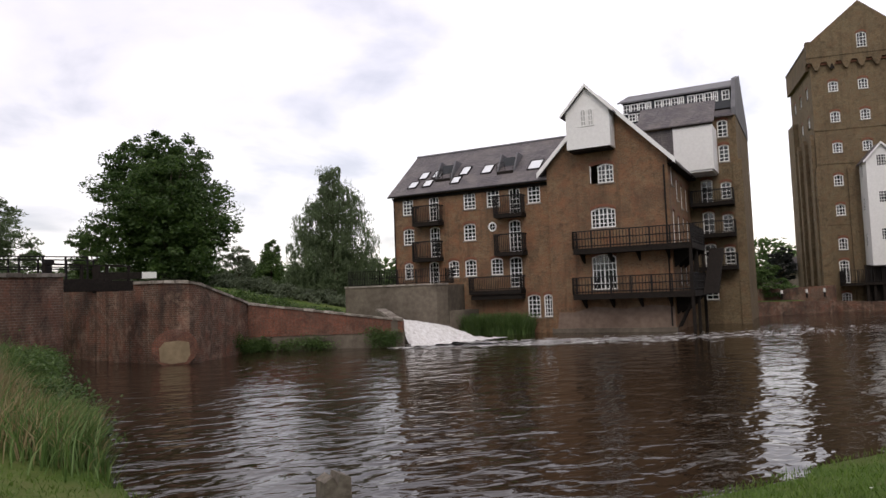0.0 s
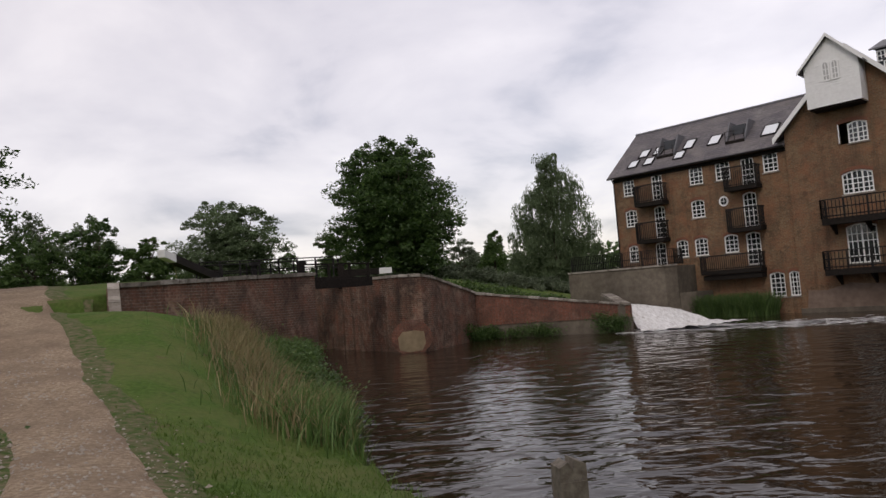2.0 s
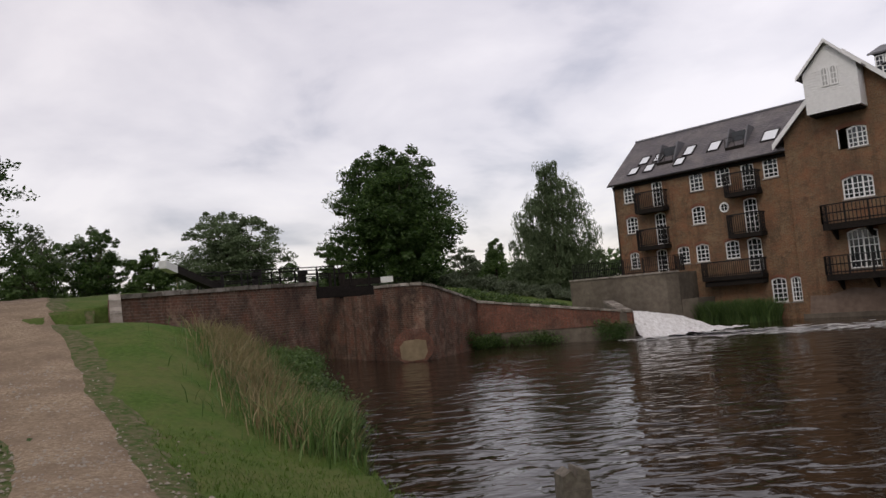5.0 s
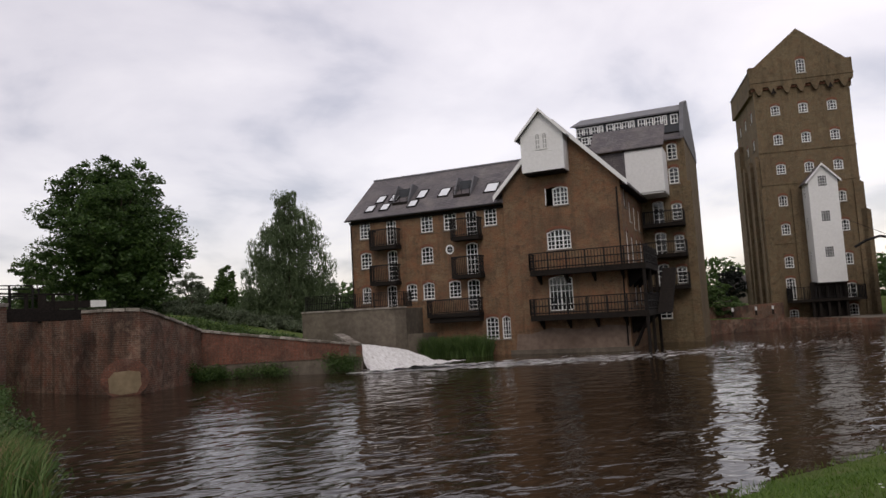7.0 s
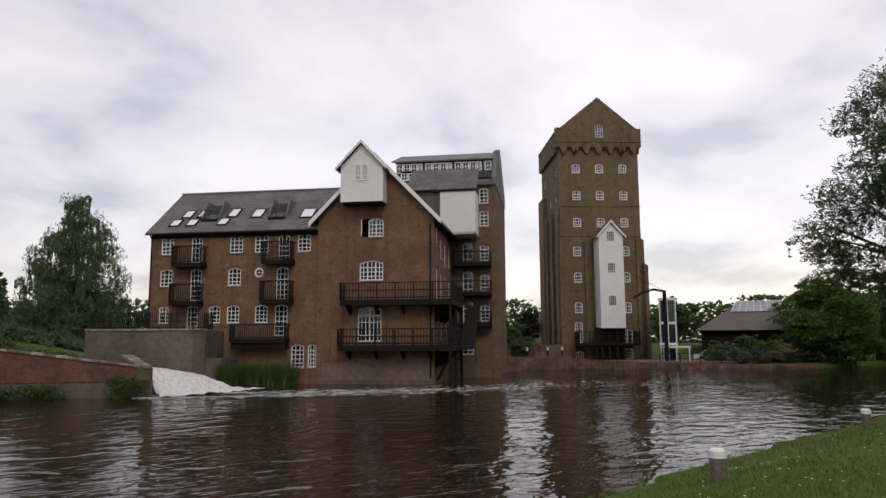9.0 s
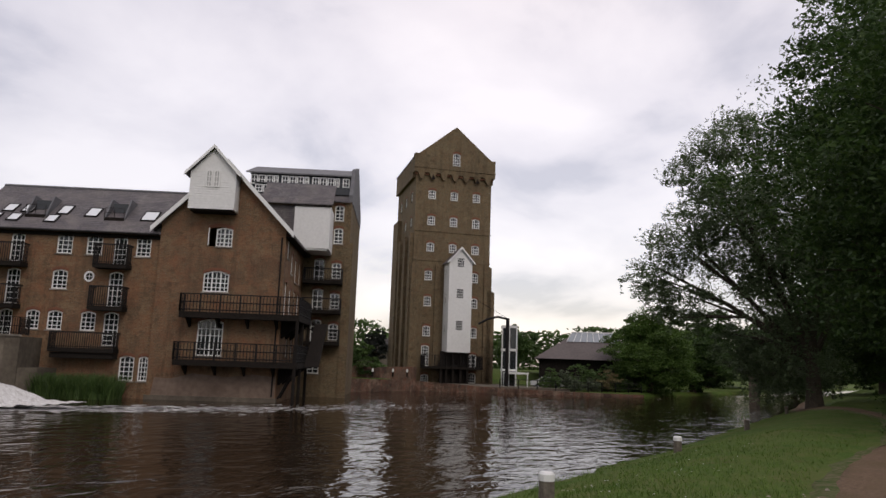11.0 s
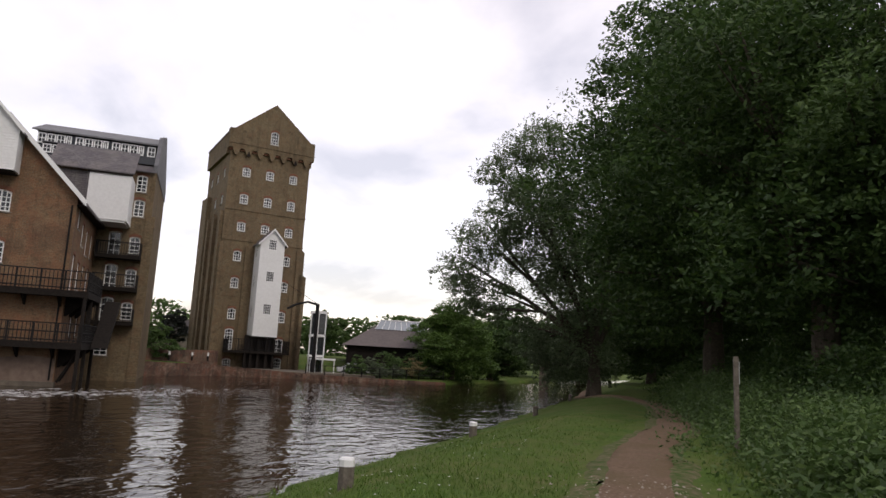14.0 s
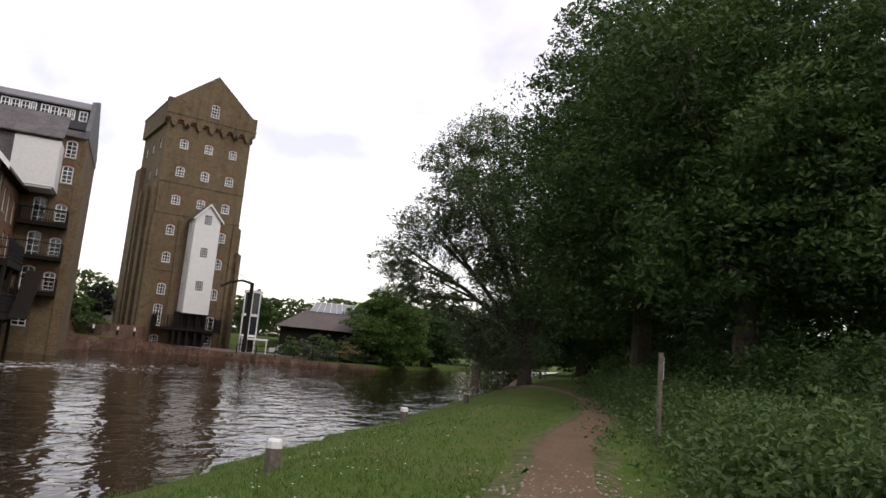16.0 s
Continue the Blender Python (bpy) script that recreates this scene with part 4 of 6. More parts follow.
part("boarding", Geo().box(2.9, 6.6, -1.6, -1.5, -0.5, 4.6), M_DARKWOOD, tower)

# ---------------------------------------------------------------- lock, weir and river walls
def wall_strip(name, pts, zbot, thick, mat, label="", cap=True, cap_len=0.85, cap_h=0.16, over=0.08, batter=0.0):
    """A masonry wall along (x, y, top) points, the face on the right-hand side of the walk, with separate coping stones."""
    g_ = Geo()
    n = len(pts)
    nor = []
    for i in range(n):
        a, b = Vector(pts[max(i - 1, 0)][:2]), Vector(pts[min(i + 1, n - 1)][:2])
        d = (b - a).normalized()
        nor.append(Vector((-d.y, d.x)))
    rows = [g_.pts([(p[0] - q.x * batter, p[1] - q.y * batter, zbot), (p[0], p[1], p[2]), (p[0] + q.x * thick, p[1] + q.y * thick, p[2]), (p[0] + q.x * thick, p[1] + q.y * thick, zbot)]) for p, q in zip(pts, nor)]
    for r, s_ in zip(rows, rows[1:]):
        g_.f += [(r + j, s_ + j, s_ + (j + 1) % 4, r + (j + 1) % 4) for j in range(4)]
    g_.f += [tuple(rows[0] + j for j in range(4)), tuple(rows[-1] + j for j in reversed(range(4)))]
    ob = structure(name, g_, mat, label)
    if cap:
        rnd = random.Random(len(pts) * 7 + int(thick * 100))
        for i in range(n - 1):
            a, b = Vector(pts[i]), Vector(pts[i + 1])
            ln = (b - a).length
            c = max(1, round(ln / cap_len))
            d = (b - a) / c
            q = Vector((nor[i].x + nor[i + 1].x, nor[i].y + nor[i + 1].y, 0)).normalized()
            for j in range(c):
                s0, s1 = a + d * (j + rnd.uniform(0.01, 0.035)), a + d * (j + rnd.uniform(0.965, 0.99))
                dz = 0.05 * (rnd.random() - 0.5)
                gs = Geo()
                k_ = gs.pts([s0 - q * over, s1 - q * over, s1 + q * thick * 0.9, s0 + q * thick * 0.9] + [p + Vector((0, 0, cap_h + dz)) for p in (s0 - q * (over - 0.02), s1 - q * (over - 0.02), s1 + q * thick * 0.9, s0 + q * thick * 0.9)])
                gs.f += [tuple(k_ + t for t in f_) for f_ in ((0, 3, 2, 1), (4, 5, 6, 7), (0, 1, 5, 4), (1, 2, 6, 5), (2, 3, 7, 6), (3, 0, 4, 7))]
                part("coping_stone", gs, M_COPING, ob)
    return ob


# the walls run with the river on their right-hand side
wall_strip("lock_wall_1", [(-4.49, 35.16, 4.55), (-15.72, 53.91, 4.55)][::-1], -1.2, -0.7, M_LOCK, "dark brown brick lock chamber wall with stone coping", over=-0.08)
wall_strip("lock_wall_2", [(-4.50, 35.10, 4.52), (-6.55, 31.27, 4.42), (-9.87, 24.88, 4.2)], -1.2, -0.6, M_LOCK, "sloping brown brick wing wall with pale coping", over=-0.08)
wall_strip("lock_wall_3", [(-9.93, 24.84, 4.2), (-9.4, 23.6, 3.3), (-8.9, 22.6, 2.2)], -0.5, -0.32, M_LOCK, "stepped end of brick wing wall", cap_len=0.45, over=-0.06)
nose = [(-14.19, 62.10, 4.5), (-7.16, 51.98, 4.5), (-0.90, 41.19, 4.3), (-0.39, 40.30, 4.28), (0.15, 39.77, 4.25), (0.81, 39.78, 4.22), (1.34, 40.44, 4.12), (4.40, 46.04, 3.0)]
wall_strip("lock_wall_4", nose, -1.2, 0.8, M_LOCK, "rounded brown brick lock pier with stone coping", cap_len=0.7)
low = [(4.41, 46.10, 2.95), (7.68, 44.71, 2.45), (10.55, 43.41, 2.0), (13.27, 41.97, 1.6)]
wall_strip("river_wall_1", [(x, y, z - 0.62) for x, y, z in low], -1.2, 0.7, M_CONC, "low stained stone river wall", cap=False)
wall_strip("river_wall_2", [(x - 0.012, y - 0.05, z) for x, y, z in low], 0.9, 0.6, M_REDBRICK, "newer red brick courses on the river wall", cap_len=0.6, cap_h=0.12)
wall_strip("river_wall_3", [(13.27, 41.97, 1.6), (13.68, 43.28, 1.6), (14.70, 50.86, 2.2)], -1.2, 0.7, M_CONC, "concrete side of the weir", cap_len=0.8, cap_h=0.1)
# pale stone pad with a red brick surround on the pier
pad = structure("pier_pad", Geo(pose(0.09, 39.68, 0, 0, 0, -2.4)).prism([(-0.72, 0.2), (-0.2, 0.05), (0.55, 0.12), (0.76, 0.5), (0.7, 1.15), (0.2, 1.24), (-0.5, 1.2), (-0.78, 0.9)], -0.06, 0.2), grain("pale_stone", (0.22, 0.165, 0.10), (0.33, 0.26, 0.165), 3, 0.9, big=0.6), "pale stone pad on the lock pier")
pr = Geo(pose(0.09, 39.68, 0, 0, 0, -2.4))
cir = [(1.15 * math.cos(t), 0.85 + 1.0 * math.sin(t)) for t in [math.pi * 2 * i / 20 for i in range(20)]]
pr.prism(cir, -0.03, 0.3)
structure("pier_patch", pr, M_REDBRICK, "patch of red brick behind the pad")

# lock gates, balance beams and footbridge
gate = thing("lock_gate", pose(-8.04, 46.32, 0, 0, 0, 24.3), "black timber lock gate with railed footbridge", "lock gate")
part("gate_leaf", Geo().box(-3.4, 0.5, 9.0, 9.35, -1.0, 4.75), M_DARKWOOD, gate)
part("gate_leaf", Geo().box(0.52, 4.2, 9.0, 9.35, -1.0, 4.75), M_DARKWOOD, gate)
part("deck", Geo().box(-4.0, 4.6, -1.1, 0.0, 4.62, 4.85), M_DARKWOOD, gate)
for x in (-2.6, -1.2, 0.2, 1.6, 3.0):
    part("rail_beam", Geo().box(x, x + 0.2, 8.75, 8.99, 1.0, 4.6), M_DARKWOOD, gate)
railing(gate, I4, [(-5.2, -1.05, 4.8), (3.2, -1.05, 4.8)], 1.35, 1.2, (1.0, 0.55), 0.045)
railing(gate, I4, [(-5.2, 0.3, 4.8), (4.0, 0.3, 4.8)], 1.25, 1.5, (1.0, 0.55), 0.045)
part("paddle_gear", Geo().box(1.2, 1.5, -0.3, 0.1, 4.8, 6.0).box(1.1, 1.6, -0.4, 0.2, 5.75, 6.0), M_IRON, gate)
part("paddle_gear", Geo().box(-1.9, -1.6, -0.3, 0.1, 4.8, 6.1).box(-2.0, -1.5, -0.4, 0.2, 5.85, 6.1), M_IRON, gate)

fb = thing("lock_footbridge", pose(-6.1, 37.4, 0, 0, 0, 46.3), "black timber footbridge across the mouth of the lock", "footbridge")
part("deck", Geo().box(0.0, 5.4, -0.6, 0.6, 4.4, 4.48), M_DARKWOOD, fb)
for y in (-0.6, 0.42):
    part("beam", Geo().box(0.0, 5.4, y, y + 0.18, 3.95, 4.396), M_DARKWOOD, fb)
for x in (0.3, 2.3, 3.8, 5.2):
    part("post", Geo().box(x - 0.06, x + 0.06, -0.56, -0.44, 4.48, 5.2), M_DARKWOOD, fb)
part("rail", Geo().box(0.2, 5.3, -0.54, -0.46, 5.2, 5.28), M_DARKWOOD, fb)


def balance_beam(p, q, tip, label):
    ob = thing("balance_beam", Matrix.Translation((p[0], p[1], 4.4)), label, "lock beam", "balance beams")
    p, q = Vector(p) - Vector((p[0], p[1], 4.4)), Vector(q) - Vector((p[0], p[1], 4.4))
    d = (q - p)
    t = tip / d.length
    a = Vector((-d.y, d.x, 0)).normalized()
    for nm, s0, s1, h0, h1, mat in (("beam", p, p + d * (1 - t), 0.24, 0.2, M_DARKWOOD), ("white_end", p + d * (1 - t), q, 0.205, 0.19, M_WHITE)):
        g_ = Geo()
        k_ = g_.pts([s0 - a * h0 + Vector((0, 0, -h0)), s0 + a * h0 + Vector((0, 0, -h0)), s0 + a * h0 + Vector((0, 0, h0)), s0 - a * h0 + Vector((0, 0, h0)),
                     s1 - a * h1 + Vector((0, 0, -h1)), s1 + a * h1 + Vector((0, 0, -h1)), s1 + a * h1 + Vector((0, 0, h1)), s1 - a * h1 + Vector((0, 0, h1))])
        g_.f += [tuple(k_ + i for i in f_) for f_ in ((0, 1, 2, 3), (4, 7, 6, 5), (0, 4, 5, 1), (1, 5, 6, 2), (2, 6, 7, 3), (3, 7, 4, 0))]
        part(nm, g_, mat, ob)
    part("gate_post", Geo().box(-0.2, 0.2, -0.2, 0.2, -0.4, 1.3), M_DARKWOOD, ob)
    return ob


balance_beam((-11.62, 44.11, 5.2), (-12.0, 35.6, 6.2), 1.5, "black timber balance beam with white painted end")
balance_beam((-4.26, 47.15, 5.0), (-0.98, 48.35, 5.05), 0.9, "black timber balance beam with white painted end")

# terrace in front of the wing
terr = thing("terrace", pose(26.42, 46.36, 0, 0, 0, -48.5), "weathered concrete terrace with iron railings", "terrace")
part("retaining_wall", Geo().slab([(-15.2, -4.95), (-12.5, -4.4), (-9.6, -4.0), (-7.9, -3.5), (-7.4, -2.6), (-7.4, 0.3), (-15.2, 0.3)], -1.0, 3.9), M_CONC, terr)
part("kerb", Geo().slab([(-15.2, -5.03), (-12.5, -4.48), (-9.6, -4.08), (-7.85, -3.58), (-7.32, -2.6), (-7.7, -2.6), (-8.0, -3.2), (-9.6, -3.7), (-12.5, -4.1), (-15.2, -4.6)], 3.9, 4.02), M_COPING, terr)
railing(terr, I4, [(-15.0, -4.7, 4.0), (-12.5, -4.15, 4.0), (-8.1, -3.3, 4.0), (-7.6, -2.5, 4.0), (-7.6, -1.2, 4.0)], 1.15, 1.3, (1.0, 0.5, 0.1), 0.03, 0.14)
part("apron", Geo().slab([(-7.38, -2.5), (-6.6, -1.6), (-6.2, 0.3), (-7.38, 0.3)], -1.0, 1.9), M_CONC, terr)

# weir
rnd = random.Random(5)
wgeo = Geo()
nu, nv = 44, 52
for j in range(nv + 1):
    v = j / nv
    for i in range(nu + 1):
        u = i / nu
        left = Vector((15.36, 49.99)).lerp(Vector((13.50, 40.40)), v)
        right = Vector((16.58, 50.92)).lerp(Vector((21.32, 43.82)), v ** 0.8)
        p = left.lerp(right, u)
        z = 1.5 * (1 - smooth(0.2, 0.8, v)) ** 1.2 * (1 - 0.35 * u) + 0.04
        z += (0.04 + 0.1 * smooth(0.4, 0.8, v)) * noise.noise(Vector((p.x * 1.7, p.y * 1.4, 0))) + 0.04 * noise.noise(Vector((p.x * 4, p.y * 4, 9)))
        wgeo.v.append((p.x, p.y, max(z, 0.015)))
wgeo.f = [(j * (nu + 1) + i, j * (nu + 1) + i + 1, (j + 1) * (nu + 1) + i + 1, (j + 1) * (nu + 1) + i) for j in range(nv) for i in range(nu)]
tagged(part("weir_water", wgeo, M_FOAM, None, "white water rushing down the weir", True), kind="structure", category="weir")
# foam flakes drifting from the weir
fo = Geo()
for i in range(2400):
    t = rnd.random() ** 2.0
    cx, cy = 15.4 + t * 27.2, 41.3 - t * 8.1 - 2.2 * math.sin(t * 3)
    x, y = cx + rnd.gauss(0, 1.3 + 2.2 * t), cy + rnd.gauss(0, 0.7 + 1.6 * t)
    if river_distance(x, y)[0] > -0.3:
        continue
    r = (0.035 + 0.2 * rnd.random() ** 3) * (1.15 - 0.85 * t)
    st = rnd.uniform(1.2, 3)
    fo.face([(x + r * st * math.cos(a + 0.4), y + r * math.sin(a + 0.4) * rnd.uniform(0.6, 1.1), 0.018) for a in [2 * math.pi * q / 7 for q in range(7)]])
tagged(part("foam", fo, M_FOAM, None, "flecks of white foam on the river"), kind="stuff", category="foam")

# quay between mill and tower
quay = [(42.7, 44.0, 1.4), (48.69, 51.55, 1.4), (61.25, 51.52, 1.1), (67.07, 43.99, 0.6), (72.62, 37.67, 0.45), (81.98, 33.56, 0.2)]
wall_strip("quay_wall", quay[::-1], -1.2, -0.6, M_LOCK, "stained brick quay wall", cap=False)
wall_strip("yard_wall", [(51.09, 54.39, 2.6), (59.40, 54.72, 2.5), (63.82, 53.61, 2.6)][::-1], 0.5, -0.35, M_LOCK, "low brick yard wall", cap=False)
for x, y in ((51.47, 52.02), (54.79, 52.02), (58.14, 52.16), (60.37, 52.04)):
    b = thing("mooring_post", Matrix.Translation((x, y, 1.5)), "short white-topped mooring post on the quay", "post", "quay posts")
    part("shaft", Geo().tube([(0, 0, 0), (0, 0, 0.5)], 0.1, 8), M_DARKWOOD, b)
    part("cap", Geo().tube([(0, 0, 0.5), (0, 0, 0.85)], [0.11, 0.09], 8), M_WHITE, b)
qr = thing("quay_railing", I4.copy(), "dark iron railing along the quay edge", "railing")
railing(qr, I4, [(67.42, 44.36, 0.5), (72.96, 38.04, 0.45), (81.85, 33.84, 0.4)], 1.1, 2.0, (1.0, 0.5), 0.04)

structure("quay_paving", Geo().slab([(61.6, 52.0), (67.4, 44.5), (73.0, 38.6), (75.4, 42.0), (77.0, 50.6), (69.4, 56.6), (65.4, 57.6)], 0.0, 0.72), M_CONC, "worn concrete quay in front of the tower")

# glazed stair, crane, low building with lantern
stair = thing("glazed_stair", pose(72.44, 47.54, -0.35, 0, 0, -54.6), "white framed glazed stair beside the tower", "building")
part("frame", Geo().box(0, 1.9, 0, 3, 8.0, 8.3).box(0, 1.9, 0, 3, 5.2, 5.5).box(0, 1.9, 0, 3, 2.8, 3.05).box(0, 0.14, 0, 0.14, 0.8, 8).box(1.76, 1.9, 0, 0.14, 0.8, 8).box(0.9, 1.0, 0, 0.1, 0.8, 8), M_WHITE, stair)
part("pane", Geo().box(0.05, 1.85, 0.2, 0.24, 0.8, 8), M_GLASS, stair)
part("side", Geo().box(1.8, 1.85, 0.25, 3, 0.8, 8), M_GLASS, stair)
part("lobby", Geo().box(0.2, 3.2, -1.6, 0, 2.5, 2.7).box(0.2, 0.32, -1.6, -1.48, 0.8, 2.5).box(3.0, 3.12, -1.6, -1.48, 0.8, 2.5).box(1.6, 1.7, -1.6, -1.5, 0.8, 2.5), M_WHITE, stair)
crane = thing("wharf_crane", Matrix.Translation((71.16, 45.90, 0.45)), "black iron wharf crane with curved arm", "crane")
part("post", Geo().tube([(0, 0, 0), (0, 0, 8.2)], 0.22, 8), M_IRON, crane)
part("arm", Geo().tube([(0, 0, 8.1), (-0.9, 0.8, 8.35), (-1.8, 1.7, 8.0), (-2.6, 2.4, 7.4)], 0.15, 6), M_IRON, crane)
part("stay", Geo().tube([(0, 0, 8.2), (-2.9, 2.5, 10.2)], 0.025, 5), M_IRON, crane)

barn = thing("low_hall", pose(89.25, 43.73, 0, 0, 0, -59.1), "low hall with brown tiled hipped roof and glazed lantern", "building")
part("wall", Geo().box(-7.2, 7.2, -4.5, 4.5, 0.8, 4.3), M_DARKWOOD, barn, "dark timber wall")
g = Geo()
k_ = g.pts([(-8, -5.4, 4.2), (8, -5.4, 4.2), (8, 5.4, 4.2), (-8, 5.4, 4.2), (-3.2, 0, 7.3), (3.2, 0, 7.3)])
g.f += [tuple(k_ + i for i in f_) for f_ in ((0, 1, 5, 4), (1, 2, 5), (2, 3, 4, 5), (3, 0, 4), (0, 3, 2, 1))]
part("roof", g, M_TILE, barn, "brown tiled roof")
g = Geo()
k_ = g.pts([(-3.6, -1.4, 6.6), (3.6, -1.4, 6.6), (3.6, 1.4, 6.6), (-3.6, 1.4, 6.6), (-2.8, 0, 7.9), (2.8, 0, 7.9)])
g.f += [tuple(k_ + i for i in f_) for f_ in ((0, 1, 5, 4), (1, 2, 5), (2, 3, 4, 5), (3, 0, 4), (0, 3, 2, 1))]
lan = part("lantern", g, M_LANTERN, barn, "glazed roof lantern")
for i in range(9):
    t = i / 8
    part("glazing_bar", Geo().tube([(-3.6 + 7.2 * t, -1.43, 6.6), (-2.8 + 5.6 * t, -0.02, 7.93)], 0.035, 4), M_FRAME, lan)
part("ridge", Geo().tube([(-2.8, 0, 7.95), (2.8, 0, 7.95)], 0.06, 5), M_FRAME, lan)
bridge = thing("footbridge", Matrix.Translation((114.00, 29.48, 0)), "dark low bridge far along the river", "bridge")
part("deck", Geo().box(-1.2, 1.2, -16, 10, 3.0, 4.0), M_DARKWOOD, bridge)
part("pier", Geo().box(-1, 1, -0.5, 0.5, -1, 3.0), M_CONC, bridge)
part("parapet", Geo().box(-1.2, -1.1, -16, 10, 4.0, 4.9), M_DARKWOOD, bridge)
hs = thing("house", pose(108.15, 98.62, 1.0, 0, 0, -45.1), "pale house with grey roof beyond the yard", "house")
part("wall", Geo().box(-6, 6, -4, 4, 0, 4.2), M_COPING, hs)
part("roof", Geo(pose(0, 0, 0, 0, 0, 0)).prism([(-4.6, 4.1), (4.6, 4.1), (0, 7.0)], -5, 5), M_SLATE, hs)
for x in (-3.5, 0.0, 3.0):
    part("window", Geo().box(x, x + 1.2, -4.05, -3.9, 1.5, 3.0), M_GLASS, hs)


def car(m, label):
    """A small hatchback: lathed side profile, dark glass, four wheels."""
    c = thing("car", m, label, "car")
    prof = [(-2.0, 0.35), (-2.05, 0.75), (-1.85, 0.95), (-1.3, 1.02), (-0.75, 1.42), (0.6, 1.46), (1.35, 1.05), (1.95, 0.95), (2.05, 0.6), (2.0, 0.35)]
    part("body", Geo().prism(prof, -0.82, 0.82), M_CARPAINT, c)
    part("side_glass", Geo().prism([(-1.1, 1.02), (-0.68, 1.36), (0.52, 1.39), (1.1, 1.04)], -0.83, 0.83), M_GLASS, c)
    part("windscreen", Geo(pose(0, 0, 0)).prism([(-1.27, 1.04), (-0.78, 1.43), (-0.74, 1.40), (-1.22, 1.02)], -0.7, 0.7), M_GLASS, c)
    for x in (-1.25, 1.3):
        for y in (-0.8, 0.8):
            w_ = part("wheel", Geo().tube([(x, y - 0.09, 0.31), (x, y + 0.09, 0.31)], 0.31, 12), M_RUBBER, c)
            part("rim", Geo().tube([(x, y - 0.1, 0.31), (x, y + 0.1, 0.31)], 0.18, 8), M_CARPAINT, w_)
    return c


car(pose(67.73, 63.91, height(67.73, 63.91) + 0.02, 0, 0, -38.3), "silver hatchback parked in the mill yard")
car(pose(77.44, 44.08, height(77.44, 44.08) + 0.02, 0, 0, -53.6), "white car parked by the glazed stair")

# ---------------------------------------------------------------- posts on the towpath
def mooring(x, y, h, white, label):
    b = thing("mooring_post", Matrix.Translation((x, y, height(x, y) - 0.05)), label, "post", "bank posts")
    part("shaft", Geo().tube([(0, 0, 0), (0, 0, h * 0.75)], [0.125, 0.12], 10), M_POST, b)
    part("cap", Geo().tube([(0, 0, h * 0.75), (0, 0, h - 0.03), (0, 0, h)], [0.127, 0.125, 0.095], 10), M_WHITE if white else M_POST, b)


for x, y, wh in ((9.95, 5.65, True), (21.74, 7.86, True), (33.68, 9.06, False), (54.19, 11.93, False), (71.86, 14.11, False)):
    mooring(x, y, 0.52, wh, "round timber mooring post with white painted top" if wh else "dark weathered timber mooring post")
st = thing("old_post", pose(1.77, 8.53, -0.76, 0, 0, 10.2), "square weathered timber post with split top in the water", "post")
part("shaft", Geo().box(-0.17, 0.17, -0.15, 0.15, 0, 1.55), M_POST, st)
part("split_top", Geo().prism([(-0.17, 1.55), (0.17, 1.55), (0.17, 1.74), (0.03, 1.80), (0.0, 1.66), (-0.06, 1.78), (-0.17, 1.72)], -0.14, 0.14), M_POST, st)
sp = thing("sign_post", pose(16.93, 0.07, height(16.93, 0.07) - 0.1, 0, 2, 20), "thin grey timber waymark post", "post")
part("shaft", Geo().box(-0.045, 0.045, -0.045, 0.045, 0, 2.2), M_POST, sp)
part("plate", Geo().box(-0.06, 0.06, -0.06, -0.047, 1.6, 2.1), grain("grey_plate", (0.3, 0.3, 0.28), (0.4, 0.4, 0.38), 8, 0.7), sp)
fp = thing("finger_post", pose(-16.00, 24.45, height(-16.00, 24.45) - 0.1, 0, 0, 30), "timber fingerpost beside the towpath", "sign")
part("shaft", Geo().box(-0.08, 0.08, -0.08, 0.08, 0, 3.0), M_POST, fp)
part("arm", Geo().prism([(-0.1, 2.5), (0.7, 2.5), (0.85, 2.62), (0.7, 2.74), (-0.1, 2.74)], -0.1, -0.08), M_POST, fp)
for x, y in ((-19.42, 45.84), (-15.76, 49.45), (-21.71, 52.56)):
    b = thing("lock_bollard", Matrix.Translation((x, y, height(x, y) - 0.03)), "small white-topped lockside bollard", "bollard", "lockside bollards")
    part("shaft", Geo().tube([(0, 0, 0), (0, 0, 0.45)], 0.13, 8), M_IRON, b)
    part("cap", Geo().tube([(0, 0, 0.45), (0, 0, 0.6)], [0.17, 0.12], 8), M_WHITE, b)
hoop = thing("ladder_hoop", Matrix.Translation((-19.54, 48.86, height(-19.54, 48.86))), "white ladder handrail hoops at the lockside", "handrail")
for a in (0, 0.6):
    part("hoop", Geo().tube([(a, 0, 0), (a, 0, 0.7), (a + 0.2, 0, 0.95), (a + 0.45, 0, 0.7), (a + 0.45, 0, 0)], 0.045, 6), M_WHITE, hoop)


